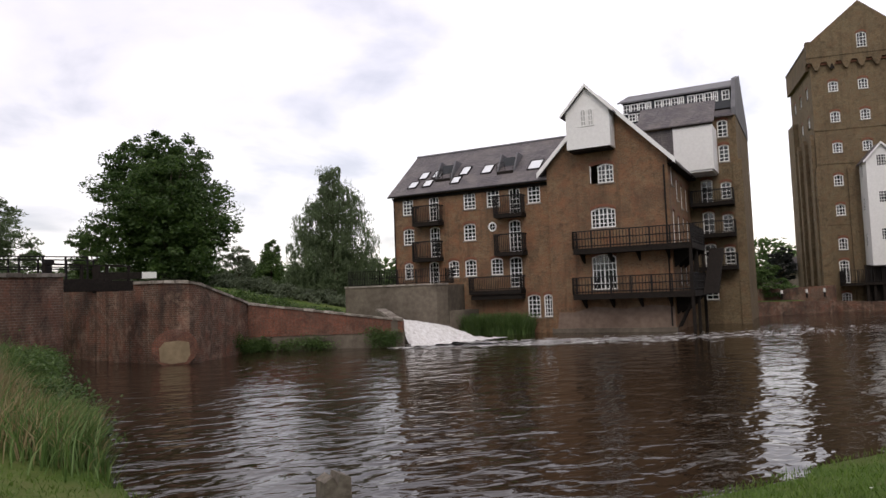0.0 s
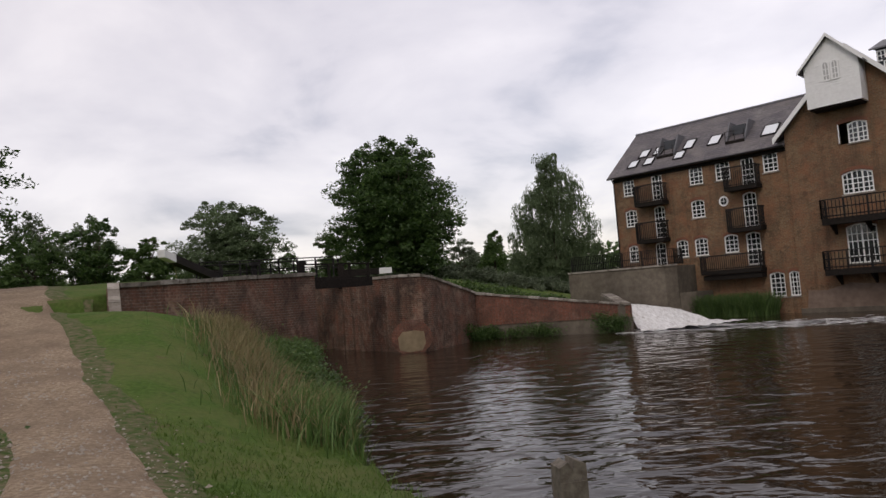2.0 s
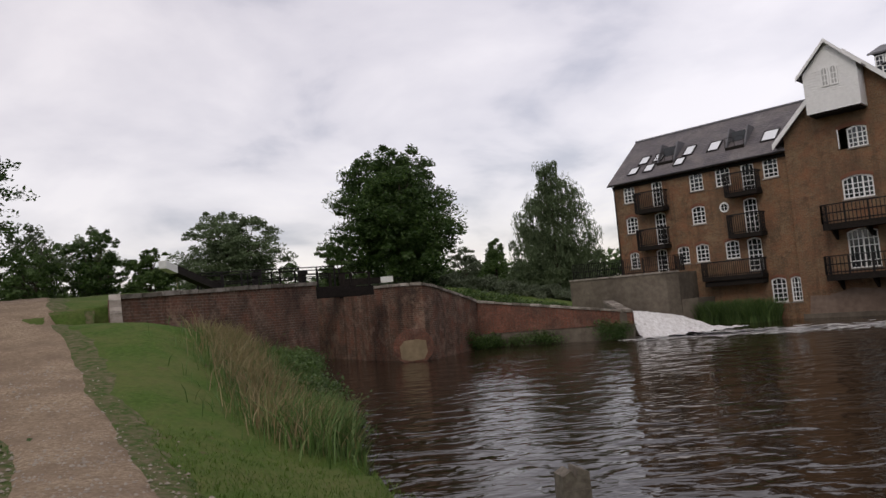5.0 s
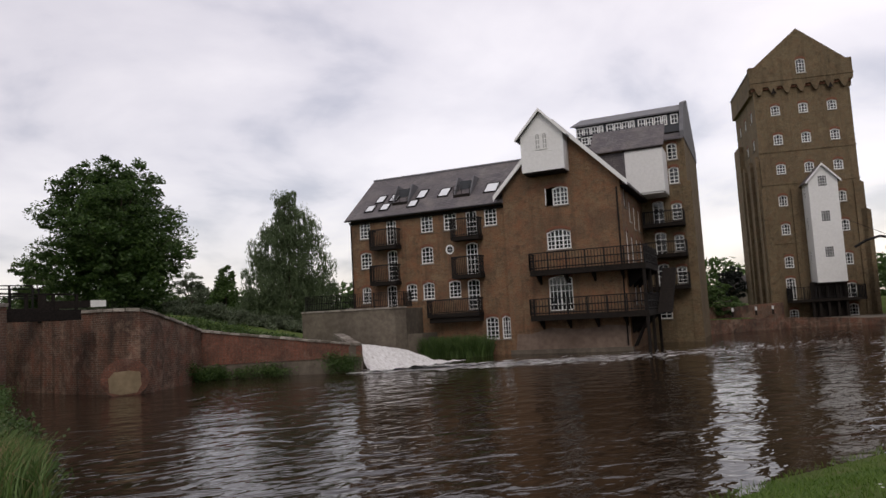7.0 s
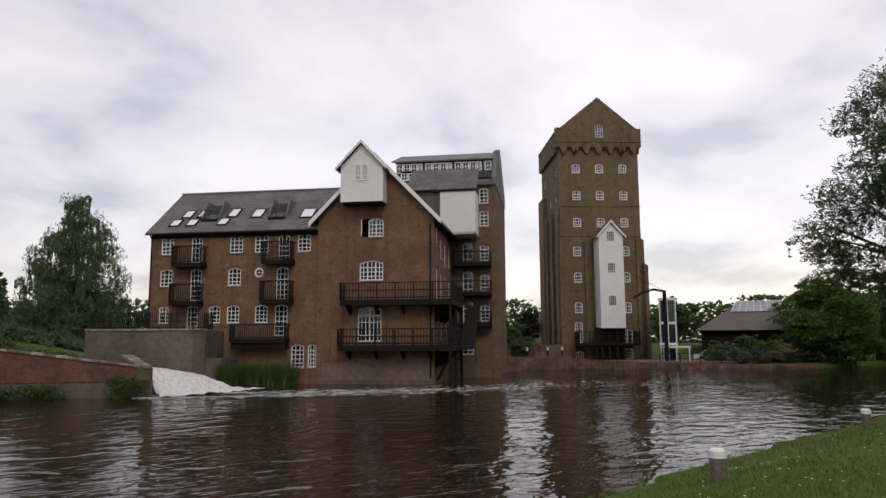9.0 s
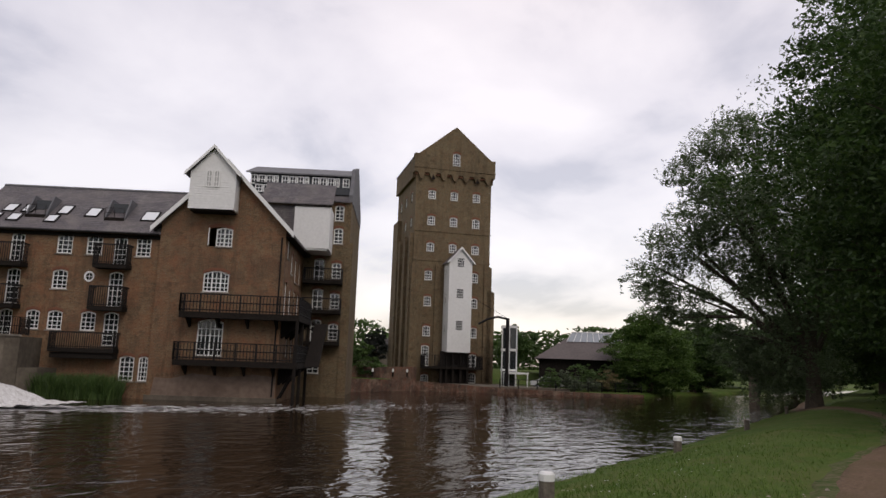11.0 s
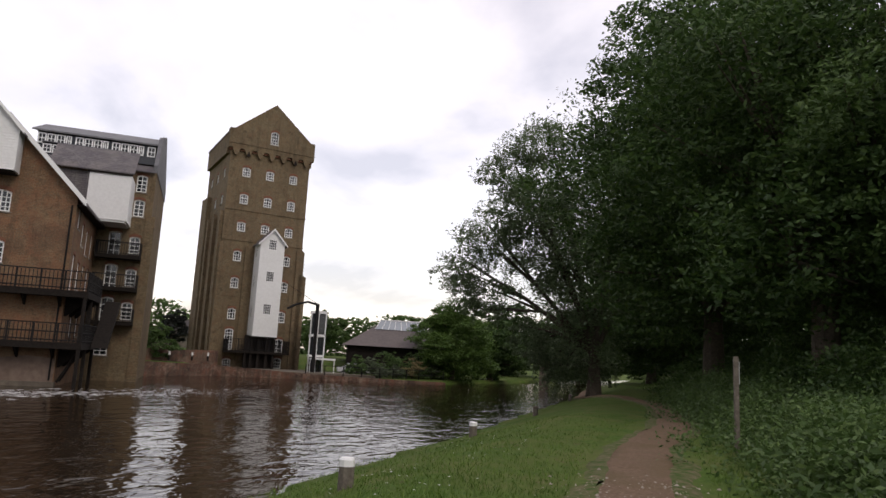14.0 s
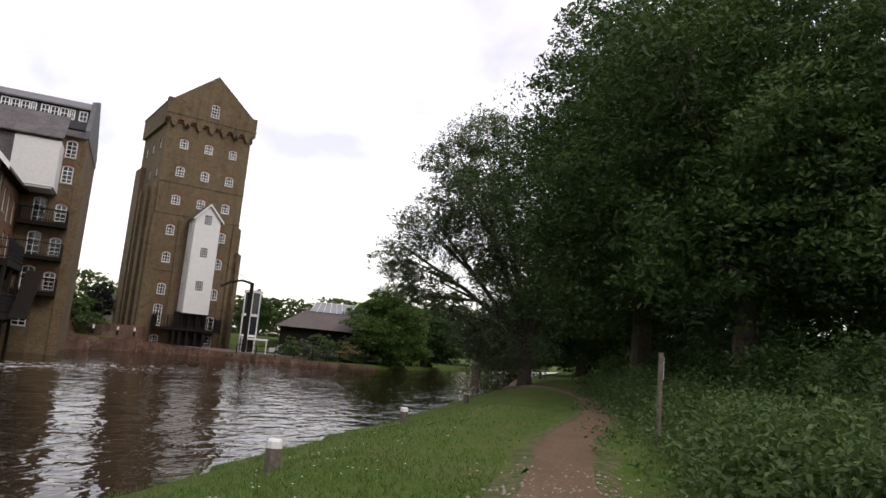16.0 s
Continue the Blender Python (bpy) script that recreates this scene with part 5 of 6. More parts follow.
# ---------------------------------------------------------------- plants
def leaf_mesh(name, P, size, mat, rng, droop=0.0, narrow=0.42):
    """Many single leaves, each a folded diamond of four corners."""
    n = len(P)
    a = rng.normal(size=(n, 3)); a[:, 2] = a[:, 2] * 0.6 - droop
    a /= np.linalg.norm(a, axis=1)[:, None]
    b = np.cross(a, rng.normal(size=(n, 3))); b /= np.linalg.norm(b, axis=1)[:, None] + 1e-9
    c = np.cross(a, b)
    s = (size * rng.uniform(0.6, 1.4, n))[:, None]
    V = np.empty((n, 4, 3))
    V[:, 0] = P - a * s * 0.5
    V[:, 1] = P + b * s * narrow * 0.5 + c * s * 0.08
    V[:, 2] = P + a * s * 0.5
    V[:, 3] = P - b * s * narrow * 0.5 + c * s * 0.08
    me = bpy.data.meshes.new(name)
    me.vertices.add(4 * n); me.vertices.foreach_set("co", V.ravel())
    me.loops.add(4 * n); me.loops.foreach_set("vertex_index", np.arange(4 * n, dtype=np.int32))
    me.polygons.add(n); me.polygons.foreach_set("loop_start", np.arange(0, 4 * n, 4, dtype=np.int32))
    me.polygons.foreach_set("loop_total", np.full(n, 4, dtype=np.int32))
    me.materials.append(mat)
    me.update(calc_edges=True)
    return me


def crown_points(blobs, n, rng, clump=0.2, fill=0.5):
    """Leaf places: clumps spread over each blob, thicker towards its skin, leaves gathered in each clump."""
    vol = np.array([b[3] * b[4] * b[5] for b in blobs]) ** 0.7
    out = []
    for b, k in zip(blobs, (n * vol / vol.sum()).astype(int)):
        c = max(14, int(k / 80))
        d = rng.normal(size=(c, 3)); d /= np.linalg.norm(d, axis=1)[:, None]
        cen = d * (rng.uniform(fill, 1.0, c) ** 0.7)[:, None]
        lump = 0.45 + 0.8 * rng.random(c)
        idx = rng.integers(0, c, k)
        o = rng.normal(size=(k, 3))
        ln = np.linalg.norm(o, axis=1)[:, None]
        o *= np.minimum(1.0, 1.55 / ln)
        off = o * (clump * lump[idx])[:, None] * np.array([1, 1, 0.55])
        off[:, 2] -= clump * 0.35 * (off[:, 0] ** 2 + off[:, 1] ** 2) / (clump ** 2)
        out.append((cen[idx] + off) * np.array(b[3:6]) + np.array(b[:3]))
    return np.concatenate(out)


def tree(name, x, y, trunk_h, r, blobs, n, size, mat, label, seed, droop=0.0, fill=0.5, clump=0.2, group="", category="tree", narrow=0.42, strands=0, hang=2.2):
    """A tree at x, y: tapered trunk, limbs towards the crown's masses, crown of single leaves (blobs are relative to the foot)."""
    rng = np.random.default_rng(seed)
    rd = random.Random(seed)
    t = thing(name, Matrix.Translation((x, y, height(x, y) - 0.1)), label, category, group)
    g_ = Geo()
    g_.tube([(0, 0, 0), (0.03 * r, 0, 0.25 * trunk_h), (0.2 * r, 0.1 * r, trunk_h)], [r * 1.3, r, r * 0.7], 9)
    part("trunk", g_, M_BARK, t)
    for b in blobs:
        tip = Vector(b[:3]) + Vector((rd.uniform(-0.2, 0.2) * b[3], rd.uniform(-0.2, 0.2) * b[4], 0.3 * b[5]))
        st_ = Vector((0.15 * r, 0.1 * r, trunk_h * rd.uniform(0.6, 1.0)))
        mid = st_.lerp(tip, 0.5) + Vector((0, 0, rd.uniform(-0.3, 0.5)))
        part("limb", Geo().tube([st_, mid, tip], [r * 0.5, r * 0.3, r * 0.08], 6), M_BARK, t)
        for _ in range(4):
            e = Vector(b[:3]) + Vector((rd.uniform(-0.6, 0.6) * b[3], rd.uniform(-0.6, 0.6) * b[4], rd.uniform(-0.6, 0.6) * b[5]))
            part("branch", Geo().tube([mid, mid.lerp(e, 0.6), e], [r * 0.22, r * 0.12, r * 0.04], 5), M_BARK, t)
    P = crown_points(blobs, n, rng, clump, fill)
    if strands:
        a = P[rng.integers(0, len(P), strands)]
        ln = rng.uniform(0.4, 1.0, strands) * hang
        tt = rng.random((strands, 34))
        S = a[:, None, :] + np.stack([rng.normal(0, 0.07, tt.shape), rng.normal(0, 0.07, tt.shape), -tt * ln[:, None]], -1)
        S[:, :, 2] = np.maximum(S[:, :, 2], 0.2)
        P = np.concatenate([P, S.reshape(-1, 3)])
    share("crown", leaf_mesh("crown", P, size, mat, rng, droop, narrow), t)
    return t


def round_crown(w, z0, z1, rnd_, count=9, flat=1.0):
    """Masses that together make a broad crown w wide between two heights."""
    out = []
    for i in range(count):
        h = (i + 0.5) / count
        prof = math.sin(math.pi * min(0.97, 0.16 + 0.78 * h)) ** 0.8
        a = i * 2.4 + rnd_.uniform(-0.4, 0.4)
        rr = 0.30 * w * prof
        out.append((rr * math.cos(a), rr * math.sin(a), z0 + (z1 - z0) * (0.12 + 0.72 * h), 0.26 * w * (0.55 + 0.6 * prof), 0.26 * w * (0.55 + 0.6 * prof), 0.17 * (z1 - z0) * flat))
    out.append((0, 0, z0 + 0.45 * (z1 - z0), 0.32 * w, 0.32 * w, 0.36 * (z1 - z0)))
    return out


rr = random.Random(11)
tree("oak_tree", -0.68, 72.98, 3.5, 0.55, round_crown(12.2, 0.2, 16.4, rr, 15), 85000, 0.34, M_OAK, "large dark green broadleaf tree behind the lock", 1, fill=0.35)
wil = [(0.0, 0.0, 15.12, 1.62, 1.49, 2.4), (0.62, 0.0, 12.24, 2.84, 2.7, 3.12), (-1.5, 0.62, 9.96, 2.97, 2.7, 3.36), (2.12, 0.0, 8.4, 3.1, 2.7, 4.56), (-2.75, 0.0, 5.28, 2.84, 2.7, 4.08), (0.0, 1.25, 4.32, 4.05, 4.05, 4.08), (3.25, 0.0, 4.08, 2.56, 2.7, 3.36), (-4.0, 0.0, 2.64, 2.03, 2.03, 2.28)]
tree("willow_tree", 17.90, 83.30, 4, 0.35, wil, 46000, 0.36, M_WILLOW, "slender drooping grey-green willow beside the mill", 2, droop=2.2, fill=0.35, clump=0.22, narrow=0.2, strands=900, hang=2.4)
tree("poplar_tree", 12.38, 96.82, 3, 0.2, [(0, 0, 3.5, 1.7, 1.7, 3.2), (0.2, 0, 6.4, 1.1, 1.1, 1.7), (-1.2, 0, 2.5, 1.2, 1.2, 2.4)], 9000, 0.4, M_HEDGE, "small upright green tree", 3)
tree("willow_tree", 8.65, 104.65, 3, 0.2, round_crown(6.5, 0.2, 7.6, rr, 6), 9000, 0.42, M_PALE, "pale grey-green willow bush", 4, narrow=0.25)
tree("willow_tree", -17.09, 72.27, 2, 0.3, round_crown(11.5, 0.0, 10.5, rr, 10), 34000, 0.36, M_WILLOW, "round grey-green willow behind the lock", 5, fill=0.35, narrow=0.3)
for i, (x, y, w, h, m_) in enumerate(((-29.57, 69.50, 6.0, 9.0, M_OAK), (-24.74, 69.71, 5.5, 7.0, M_HEDGE), (-34.69, 67.72, 7.5, 8.5, M_HEDGE), (-41.47, 66.71, 9, 9.0, M_HEDGE), (-32.68, 74.12, 7, 10.5, M_WILLOW), (-38.00, 74.80, 7, 11.5, M_PALE), (-7.63, 82.80, 6, 8.0, M_HEDGE), (-49.64, 65.25, 9, 11, M_WILLOW))):
    tree("hedge_tree", x, y, 1.8, 0.18, round_crown(w, 0.0, h, rr, 6), 9000, 0.34, m_, "rounded green tree at the field edge", 20 + i, fill=0.35, group="field edge trees")
tree("oak_tree", -30.86, 40.14, 4, 0.5, round_crown(16, 0.5, 15.5, rr, 14), 75000, 0.30, M_OAK, "tall dark broadleaf tree beside the towpath", 31, fill=0.35)
tree("oak_tree", -30.25, 29.16, 4, 0.5, round_crown(17, 0.3, 19.0, rr, 14), 80000, 0.30, M_OAK, "tall dark broadleaf tree beside the towpath", 32, fill=0.35)
tree("oak_tree", -20.69, 21.45, 7, 0.35, round_crown(9, 6.5, 15.5, rr, 9), 40000, 0.24, M_HEDGE, "leafy tree overhanging the towpath", 33, fill=0.4)
# bank on the right: tall trees over the path
lean = [(-2.0, 10.4, 9.63, 2.31, 2.31, 1.9), (-1.5, 8.4, 7.39, 2.52, 2.73, 2.02), (-2.5, 7.8, 12.54, 2.73, 2.94, 2.46), (-2.0, 6.6, 17.25, 2.73, 2.73, 2.46), (-3.0, 4.0, 14.56, 3.15, 3.15, 2.91), (-1, 4.2, 20.16, 2.94, 2.94, 2.69), (0, 3, 11.76, 4.62, 4.62, 4.03), 
        (1, -1, 16.8, 5.25, 5.25, 5.04), (0, 0.5, 8.96, 4.83, 4.83, 3.58), (2, -5, 13.44, 5.25, 5.25, 6.72), (1, 5.4, 4.7, 2.31, 2.31, 1.79), (1.0, 1.5, 3.81, 3.78, 3.36, 2.91), (3.0, 4.0, 2.91, 2.73, 2.52, 2.46)]
tree("willow_tree", 54.9, 10.3, 5, 0.5, lean, 110000, 0.28, M_WILLOW, "grey-green willow leaning over the river", 41, fill=0.3, narrow=0.28, clump=0.24, strands=900, hang=1.4)
tree("oak_tree", 41.1, 1.3, 6, 0.6, round_crown(18.4, 3.0, 25.4, rr, 16), 122000, 0.30, M_OAK, "tall dark tree over the towpath", 42, fill=0.3)
tree("oak_tree", 29.99, -2.99, 6, 0.55, round_crown(15, 2.5, 20.0, rr, 14), 100000, 0.26, M_OAK, "tall dark green tree over the towpath", 43, fill=0.3)
tree("oak_tree", 24.71, -8.44, 5, 0.45, round_crown(13, 1.5, 15.0, rr, 12), 90000, 0.22, M_HEDGE, "leafy green tree beside the towpath", 44, fill=0.3)
tree("oak_tree", 64.24, 4.23, 5, 0.5, round_crown(16, 0.3, 17.0, rr, 12), 60000, 0.36, M_OAK, "dark tree beyond the bend of the path", 45, fill=0.3)
tree("willow_tree", 83.03, 9.19, 5, 0.5, round_crown(18, 0.2, 15.0, rr, 10), 40000, 0.45, M_OAK, "dark tree beyond the bend of the path", 46, fill=0.3)
tree("willow_tree", 86.72, 34.66, 2.5, 0.4, round_crown(10.5, -0.6, 11.5, rr, 11), 60000, 0.34, M_LIME, "broad green willow on the far bank", 47, fill=0.35, narrow=0.3)
tree("willow_tree", 98.91, 33.54, 2.5, 0.4, round_crown(10, -0.6, 10.5, rr, 9), 30000, 0.4, M_OAK, "broad green willow on the far bank", 48, fill=0.35)
tree("bush", 55.52, 54.85, 1, 0.12, round_crown(4.6, 0.0, 4.2, rr, 6), 9000, 0.26, M_HEDGE, "rounded green bush by the quay", 49, category="bush")
tree("plum_tree", 73.65, 69.95, 1.8, 0.15, round_crown(4.6, 0.8, 5.6, rr, 6), 8000, 0.3, M_CONIFER, "dark purple-leaved tree in the yard", 50)
tree("yard_tree", 90.81, 57.01, 2, 0.2, round_crown(7, 1.0, 7.2, rr, 7), 12000, 0.36, M_HEDGE, "green tree behind the glazed stair", 51)
for i, (x, y, w, h, m_) in enumerate(((76.9, 41.18, 3.5, 2.8, M_PALE), (78.85, 38.91, 3.8, 3.6, M_HEDGE), (80.92, 37.7, 3.5, 3.1, M_DRYGRASS), (75.23, 42.26, 2.7, 3.1, M_HEDGE), (82.91, 38.55, 4.3, 3.9, M_HEDGE), (75.18, 39.13, 2.4, 1.8, M_PALE), (73.9, 41.6, 2.6, 2.2, M_HEDGE), (79.6, 41.2, 4.4, 3.6, M_HEDGE), (84.6, 37.0, 3.4, 2.6, M_PALE), (77.6, 38.2, 2.4, 1.9, M_PALE), (82.0, 36.6, 2.8, 2.2, M_HEDGE))):
    tree("shrub", x, y, 0.5, 0.06, round_crown(w, 0.0, h, rr, 4), 2600, 0.2, m_, "clipped garden shrub on the far bank", 60 + i, group="garden shrubs", category="bush")


for i, (x, y, w, h) in enumerate(((131.21, 41.78, 16, 15), (138.52, 28.99, 18, 17), (132.20, 13.34, 18, 18), (113.14, 9.35, 18, 17), (99.43, 4.42, 16, 16), (79.38, -3.94, 18, 18))):
    tree("river_tree", x, y, 4, 0.4, round_crown(w, 0, h, rr, 8), 16000, 0.7, M_OAK, "dark tree far along the river", 120 + i, fill=0.3, group="river trees")
for i, (x, y, w, h) in enumerate(((16.39, -17.95, 13, 13), (30.10, -17.22, 15, 17), (43.03, -10.75, 15, 18), (57.63, -6.49, 15, 17))):
    tree("wood_tree", x, y, 4, 0.4, round_crown(w, -0.5, h, rr, 10), 34000, 0.36, M_OAK, "dark tree of the wood behind the path", 140 + i, fill=0.3, group="wood trees")
# far woods all round the horizon
rng = np.random.default_rng(77)
P = []
for az in np.arange(-175, 185, 0.45):
    d = 150 + 30 * noise.noise(Vector((az * 0.09, 1, 0)))
    hgt = 5.2 + 5.0 * abs(noise.noise(Vector((az * 0.21, 5, 0)))) + 2.0 * rng.random()
    q = np.clip(rng.normal(size=(170, 3)), -1.5, 1.5) * np.array([1.5, 1.5, 0.36 * hgt]) + np.array([-d * math.sin(radians(az)), d * math.cos(radians(az)), 3.8 + hgt * 0.3])
    P.append(q)
fw = new("far_woods", leaf_mesh("far_woods", np.concatenate(P), 1.25, M_HEDGE, rng))
tagged(fw, "distant dark line of hedges and woods", "woods", kind="stuff")


def undergrowth(name, path, width, top, n, size, mat, label, seed, base=None):
    """A mounded thicket of leaves along a line."""
    rng_ = np.random.default_rng(seed)
    out = []
    for i in range(n // 60):
        k_ = rng_.random() * (len(path) - 1)
        a, b = Vector(path[int(k_)]), Vector(path[int(k_) + 1])
        p = a.lerp(b, k_ - int(k_))
        off = rng_.normal() * width * 0.5
        d = (b - a).normalized()
        x, y = p.x - d.y * off, p.y + d.x * off
        h = top * (0.55 + 0.6 * noise.noise(Vector((x * 0.5, y * 0.5, seed)))) * math.exp(-(off / width) ** 2)
        z = (height(x, y) if base is None else base) + max(0.15, h) * rng_.random() ** 0.5
        out.append(rng_.normal(size=(60, 3)) * np.array([0.28, 0.28, 0.16]) + np.array([x, y, z]))
    ob = new(name, leaf_mesh(name, np.concatenate(out), size, mat, rng_, 0.2))
    return tagged(ob, label, "undergrowth", kind="stuff")


undergrowth("nettles", [(8.18, -3.12), (12.21, -2.41), (18.22, -1.75), (27.70, 0.05), (39.67, 2.15)], 1.9, 1.9, 90000, 0.12, M_HEDGE, "thicket of nettles and brambles along the path", 81)
undergrowth("nettles", [(10.11, -5.91), (17.01, -4.99), (26.31, -3.26), (38.19, -1.25), (55.66, 3.46)], 3.0, 3.4, 70000, 0.17, M_OAK, "dark undergrowth beneath the trees", 82)
undergrowth("brambles", [(-6.54, 5.81), (-9.06, 9.86), (-13.52, 16.52), (-18.45, 23.83), (-24.62, 33.69)], 1.8, 1.7, 80000, 0.13, M_OAK, "dark brambles and nettles beside the towpath", 83)
undergrowth("hedge", [(-13.01, 10.93), (-19.44, 19.14), (-26.31, 30.94), (-32.45, 47.07), (-37.30, 58.17)], 3.0, 3.2, 50000, 0.22, M_HEDGE, "hedge behind the towpath", 84)
undergrowth("hedge", [(-54.77, 62.74), (-37.98, 67.74), (-22.05, 74.30), (-8.62, 83.01), (-1.55, 91.45)], 2.0, 4.2, 40000, 0.32, M_HEDGE, "hedge along the field edge", 88)
undergrowth("hedge", [(-69.26, 61.93), (-43.20, 76.68), (-26.63, 87.77), (-8.65, 100.23), (12.86, 111.50), (31.70, 117.35)], 2.6, 6.5, 60000, 0.45, M_HEDGE, "hedge behind the field", 90)
undergrowth("scrub", [(-6.05, 70.16), (6.40, 72.96), (14.65, 74.57), (20.22, 79.09)], 2.0, 2.2, 26000, 0.26, M_PALE, "rough brown-green scrub on the lock island", 89)
undergrowth("meadow_weeds", [(2.46, 56.28), (9.42, 55.45), (13.99, 55.73)], 1.2, 1.0, 9000, 0.2, M_HEDGE, "green weeds on the lock island", 85)
undergrowth("ivy", [(3.63, 44.54), (4.45, 45.54), (5.44, 45.43)], 0.3, 2.4, 4200, 0.13, M_OAK, "weeds growing from the river wall", 86, 0.1)
undergrowth("ivy", [(4.86, 45.62), (7.35, 44.50), (9.26, 43.61)], 0.3, 0.9, 3600, 0.13, M_HEDGE, "weeds growing from the river wall", 99, 0.05)
undergrowth("ivy", [(11.37, 42.64), (12.81, 41.86)], 0.3, 1.5, 2800, 0.12, M_HEDGE, "weeds growing from the river wall", 87, 0.05)


def blades(name, spots, hmin, hmax, w, mat, label, seed, lean=0.35):
    """Bent grass blades of two quads each."""
    rd = np.random.default_rng(seed)
    n = len(spots)
    P0 = np.array(spots)
    h = rd.uniform(hmin, hmax, n)
    ang = rd.uniform(0, 2 * np.pi, n)
    ln = rd.normal(0, lean, (n, 2)) * h[:, None]
    side = np.stack([np.cos(ang), np.sin(ang), 0 * ang], 1) * w
    V = np.empty((n, 6, 3))
    mid = P0 + np.stack([ln[:, 0] * 0.3, ln[:, 1] * 0.3, h * 0.6], 1)
    tip = P0 + np.stack([ln[:, 0], ln[:, 1], h], 1)
    V[:, 0], V[:, 1], V[:, 2], V[:, 3], V[:, 4], V[:, 5] = P0 - side, P0 + side, mid + side * 0.8, mid - side * 0.8, tip + side * 0.15, tip - side * 0.15
    q = np.array([[0, 1, 2, 3], [3, 2, 4, 5]])
    idx = (np.arange(n)[:, None, None] * 6 + q).astype(np.int32)
    me = bpy.data.meshes.new(name)
    me.vertices.add(6 * n); me.vertices.foreach_set("co", V.ravel())
    me.loops.add(8 * n); me.loops.foreach_set("vertex_index", idx.ravel())
    me.polygons.add(2 * n); me.polygons.foreach_set("loop_start", np.arange(0, 8 * n, 4, dtype=np.int32))
    me.polygons.foreach_set("loop_total", np.full(2 * n, 4, dtype=np.int32))
    me.materials.append(mat)
    me.update(calc_edges=True)
    return tagged(new(name, me), label, "grass", kind="stuff")


rd = random.Random(21)


def along_bank(n, path, spread):
    out = []
    for _ in range(n):
        k_ = rd.random() * (len(path) - 1)
        a, b = Vector(path[int(k_)]), Vector(path[int(k_) + 1])
        p = a.lerp(b, k_ - int(k_)) + Vector((rd.gauss(0, spread), rd.gauss(0, spread)))
        if river_distance(p.x, p.y)[0] > -0.15:
            out.append((p.x, p.y, height(p.x, p.y) - 0.03))
    return out


EDGE = [(-1.35, 13.69), (-1.86, 15.41), (-2.46, 17.26), (-3.58, 21.70), (-4.66, 28.09), (-4.90, 33.05)]
INNER = [(-1.81, 14.17), (-2.82, 16.86), (-4.18, 20.14), (-5.98, 24.05), (-7.21, 27.55)]
blades("bank_grass", along_bank(8000, EDGE, 0.5), 0.25, 0.9, 0.016, M_REED, "tall green grass and reeds on the bank", 91)
blades("dry_grass", along_bank(9000, INNER, 0.55), 0.3, 0.85, 0.012, M_DRYGRASS, "tall straw-coloured seeding grass on the bank", 92)
blades("bank_grass", along_bank(9000, INNER, 0.7), 0.12, 0.5, 0.013, M_REED, "tall green grass and reeds on the bank", 93)
undergrowth("bank_weeds", [(-1.87, 17.13), (-3.09, 22.32), (-4.39, 28.64), (-4.83, 33.65)], 0.9, 1.3, 26000, 0.13, M_HEDGE, "leafy weeds at the foot of the lock wall", 94)
mil = pose(26.42, 46.36, 0, 0, 0, -48.5)
blades("reeds", [tuple(mil @ Vector((rd.uniform(-6.6, -1.4), rd.uniform(-2.3, -0.1), 0.0))) for _ in range(3500)], 0.7, 1.7, 0.03, M_HEDGE, "green reed clump at the foot of the mill", 95)
lawn = []
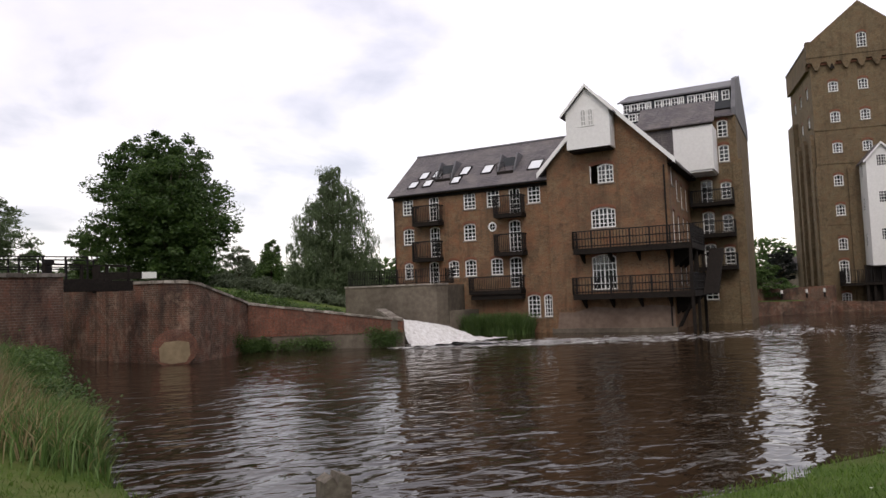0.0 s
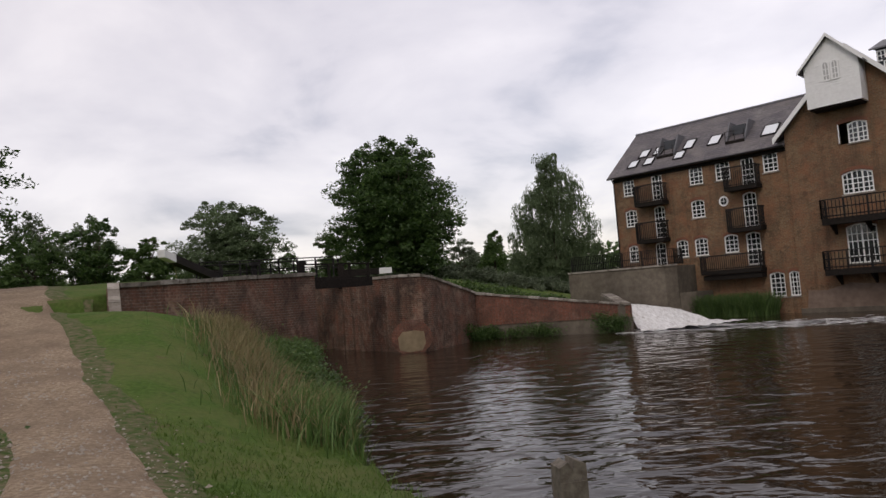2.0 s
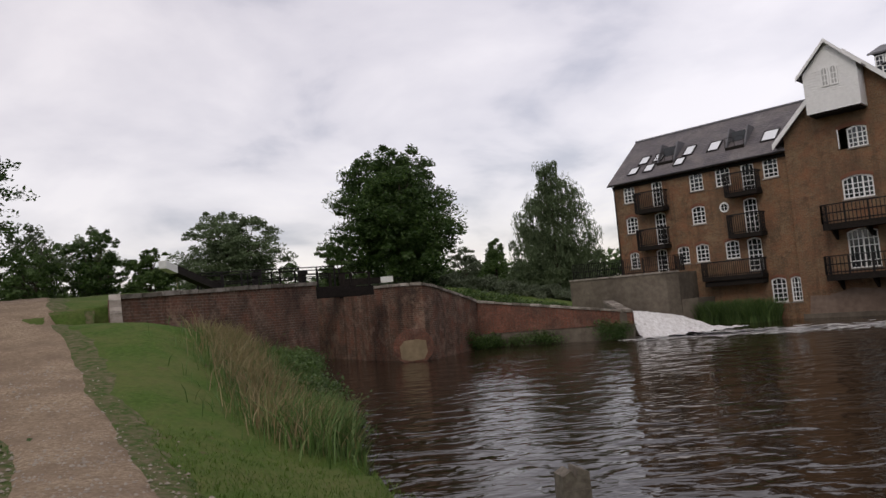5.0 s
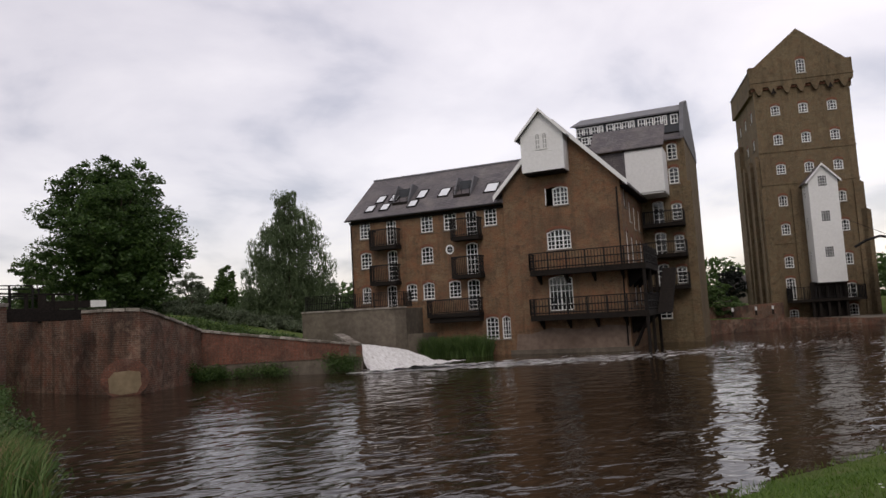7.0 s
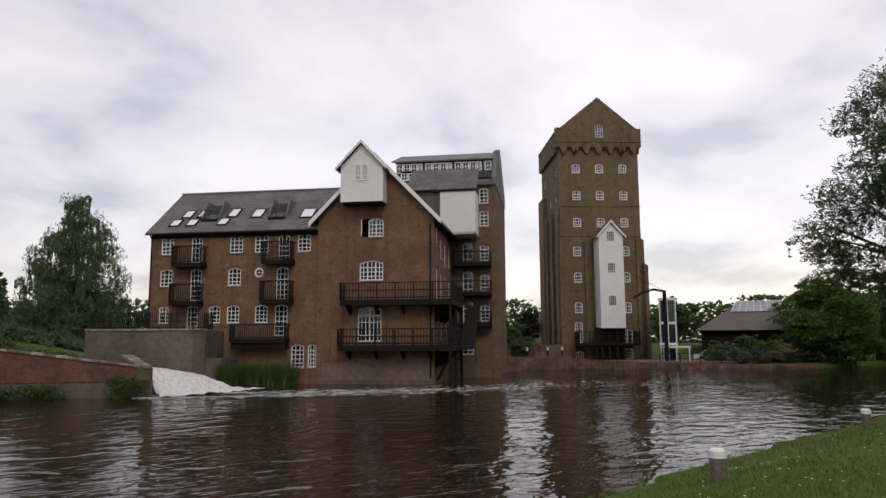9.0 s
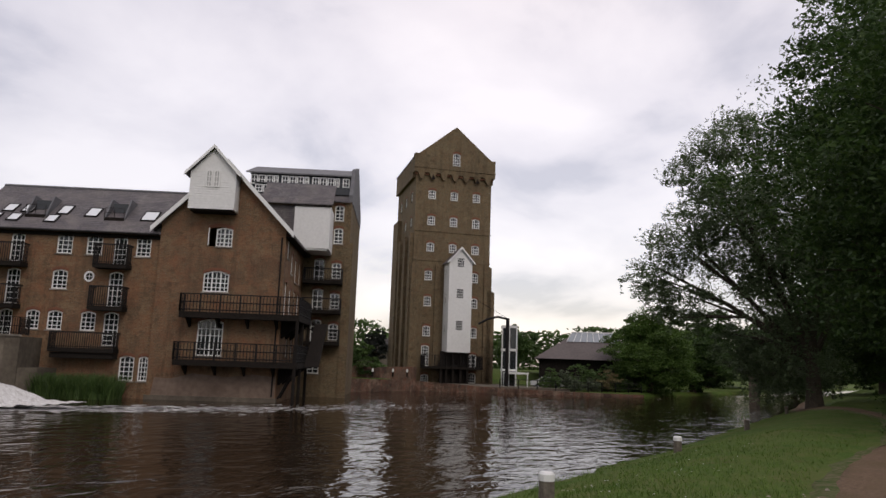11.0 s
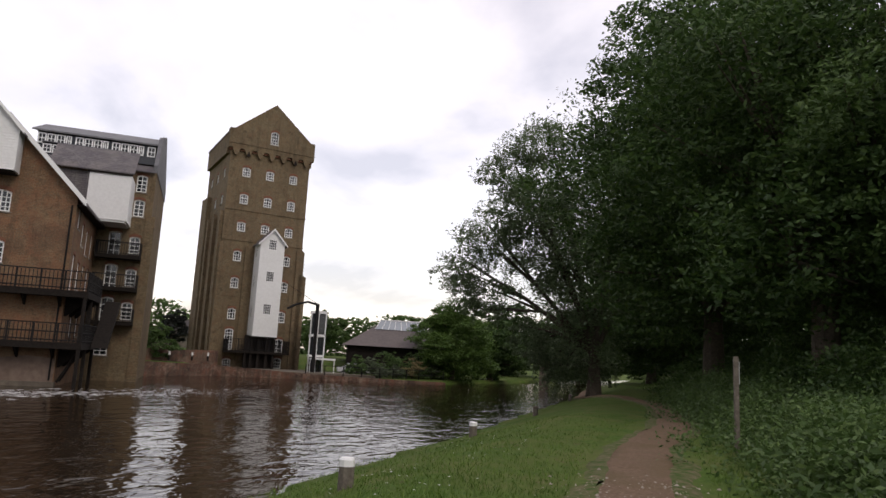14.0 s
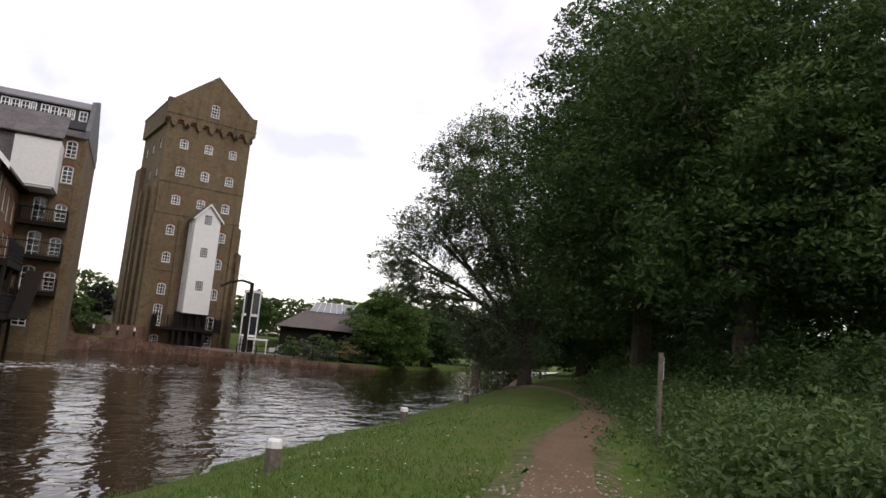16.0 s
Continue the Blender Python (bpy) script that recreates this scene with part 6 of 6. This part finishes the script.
while len(lawn) < 90000:
    x, y = rd.uniform(-7, 27), rd.uniform(-2.5, 13)
    d, near = river_distance(x, y)
    if d > 0.0 and near and rd.random() < min(1.0, 60 / (x * x + y * y + 1)):
        lawn.append((x, y, height(x, y) - 0.01))
PATHC = [(-15.54, 28.25), (-9.90, 18.44), (-4.83, 10.24), (-1.60, 3.99), (1.67, -0.54), (7.92, 0.94), (15.79, 1.88), (26.83, 2.16), (38.84, 4.52)]


def off_path(p):
    for (ax, ay), (bx, by) in zip(PATHC, PATHC[1:]):
        dx, dy = bx - ax, by - ay
        t = min(1, max(0, ((p[0] - ax) * dx + (p[1] - ay) * dy) / (dx * dx + dy * dy)))
        if math.hypot(ax + t * dx - p[0], ay + t * dy - p[1]) < 1.0:
            return False
    return True


lawn = [p for p in lawn if off_path(p)]
blades("lawn_grass", lawn, 0.03, 0.10, 0.007, M_GRASSBLADE, "short green lawn grass on the bank", 96, 0.6)
dz = Geo()
for _ in range(70):
    x = rd.uniform(6, 19)
    y = 2.4 + 0.2 * x + rd.uniform(-1.2, 1.4)
    z = height(x, y) + 0.09
    dz.face([(x + 0.018 * math.cos(a), y + 0.018 * math.sin(a), z) for a in [2 * math.pi * q / 6 for q in range(6)]])
tagged(part("daisies", dz, M_WHITE, None, "scattered white daisies in the lawn"), kind="stuff", category="flowers")

rs = random.Random(8)
sg = Geo()
for _ in range(8000):
    k_ = rs.random() * 4.2 + 1.2
    a, b = Vector(PATHC[int(k_)]), Vector(PATHC[int(k_) + 1])
    p = a.lerp(b, k_ - int(k_)) + Vector((rs.gauss(0, 0.5), rs.gauss(0, 0.5)))
    q = 0.009 + 0.032 * rs.random() ** 3
    z = height(p.x, p.y) + 0.05
    a0 = rs.uniform(0, 6)
    base = [(p.x + q * rs.uniform(0.7, 1.3) * math.cos(a0 + t), p.y + q * rs.uniform(0.7, 1.3) * math.sin(a0 + t), z) for t in (0, 1.3, 2.6, 3.8, 5.0)]
    n0_ = sg.pts(base + [(p.x, p.y, z + q * 0.8)])
    sg.f += [(n0_ + t, n0_ + (t + 1) % 5, n0_ + 5) for t in range(5)]
tagged(part("gravel", sg, M_STONE, None, "loose pale stones on the towpath"), kind="stuff", category="gravel")
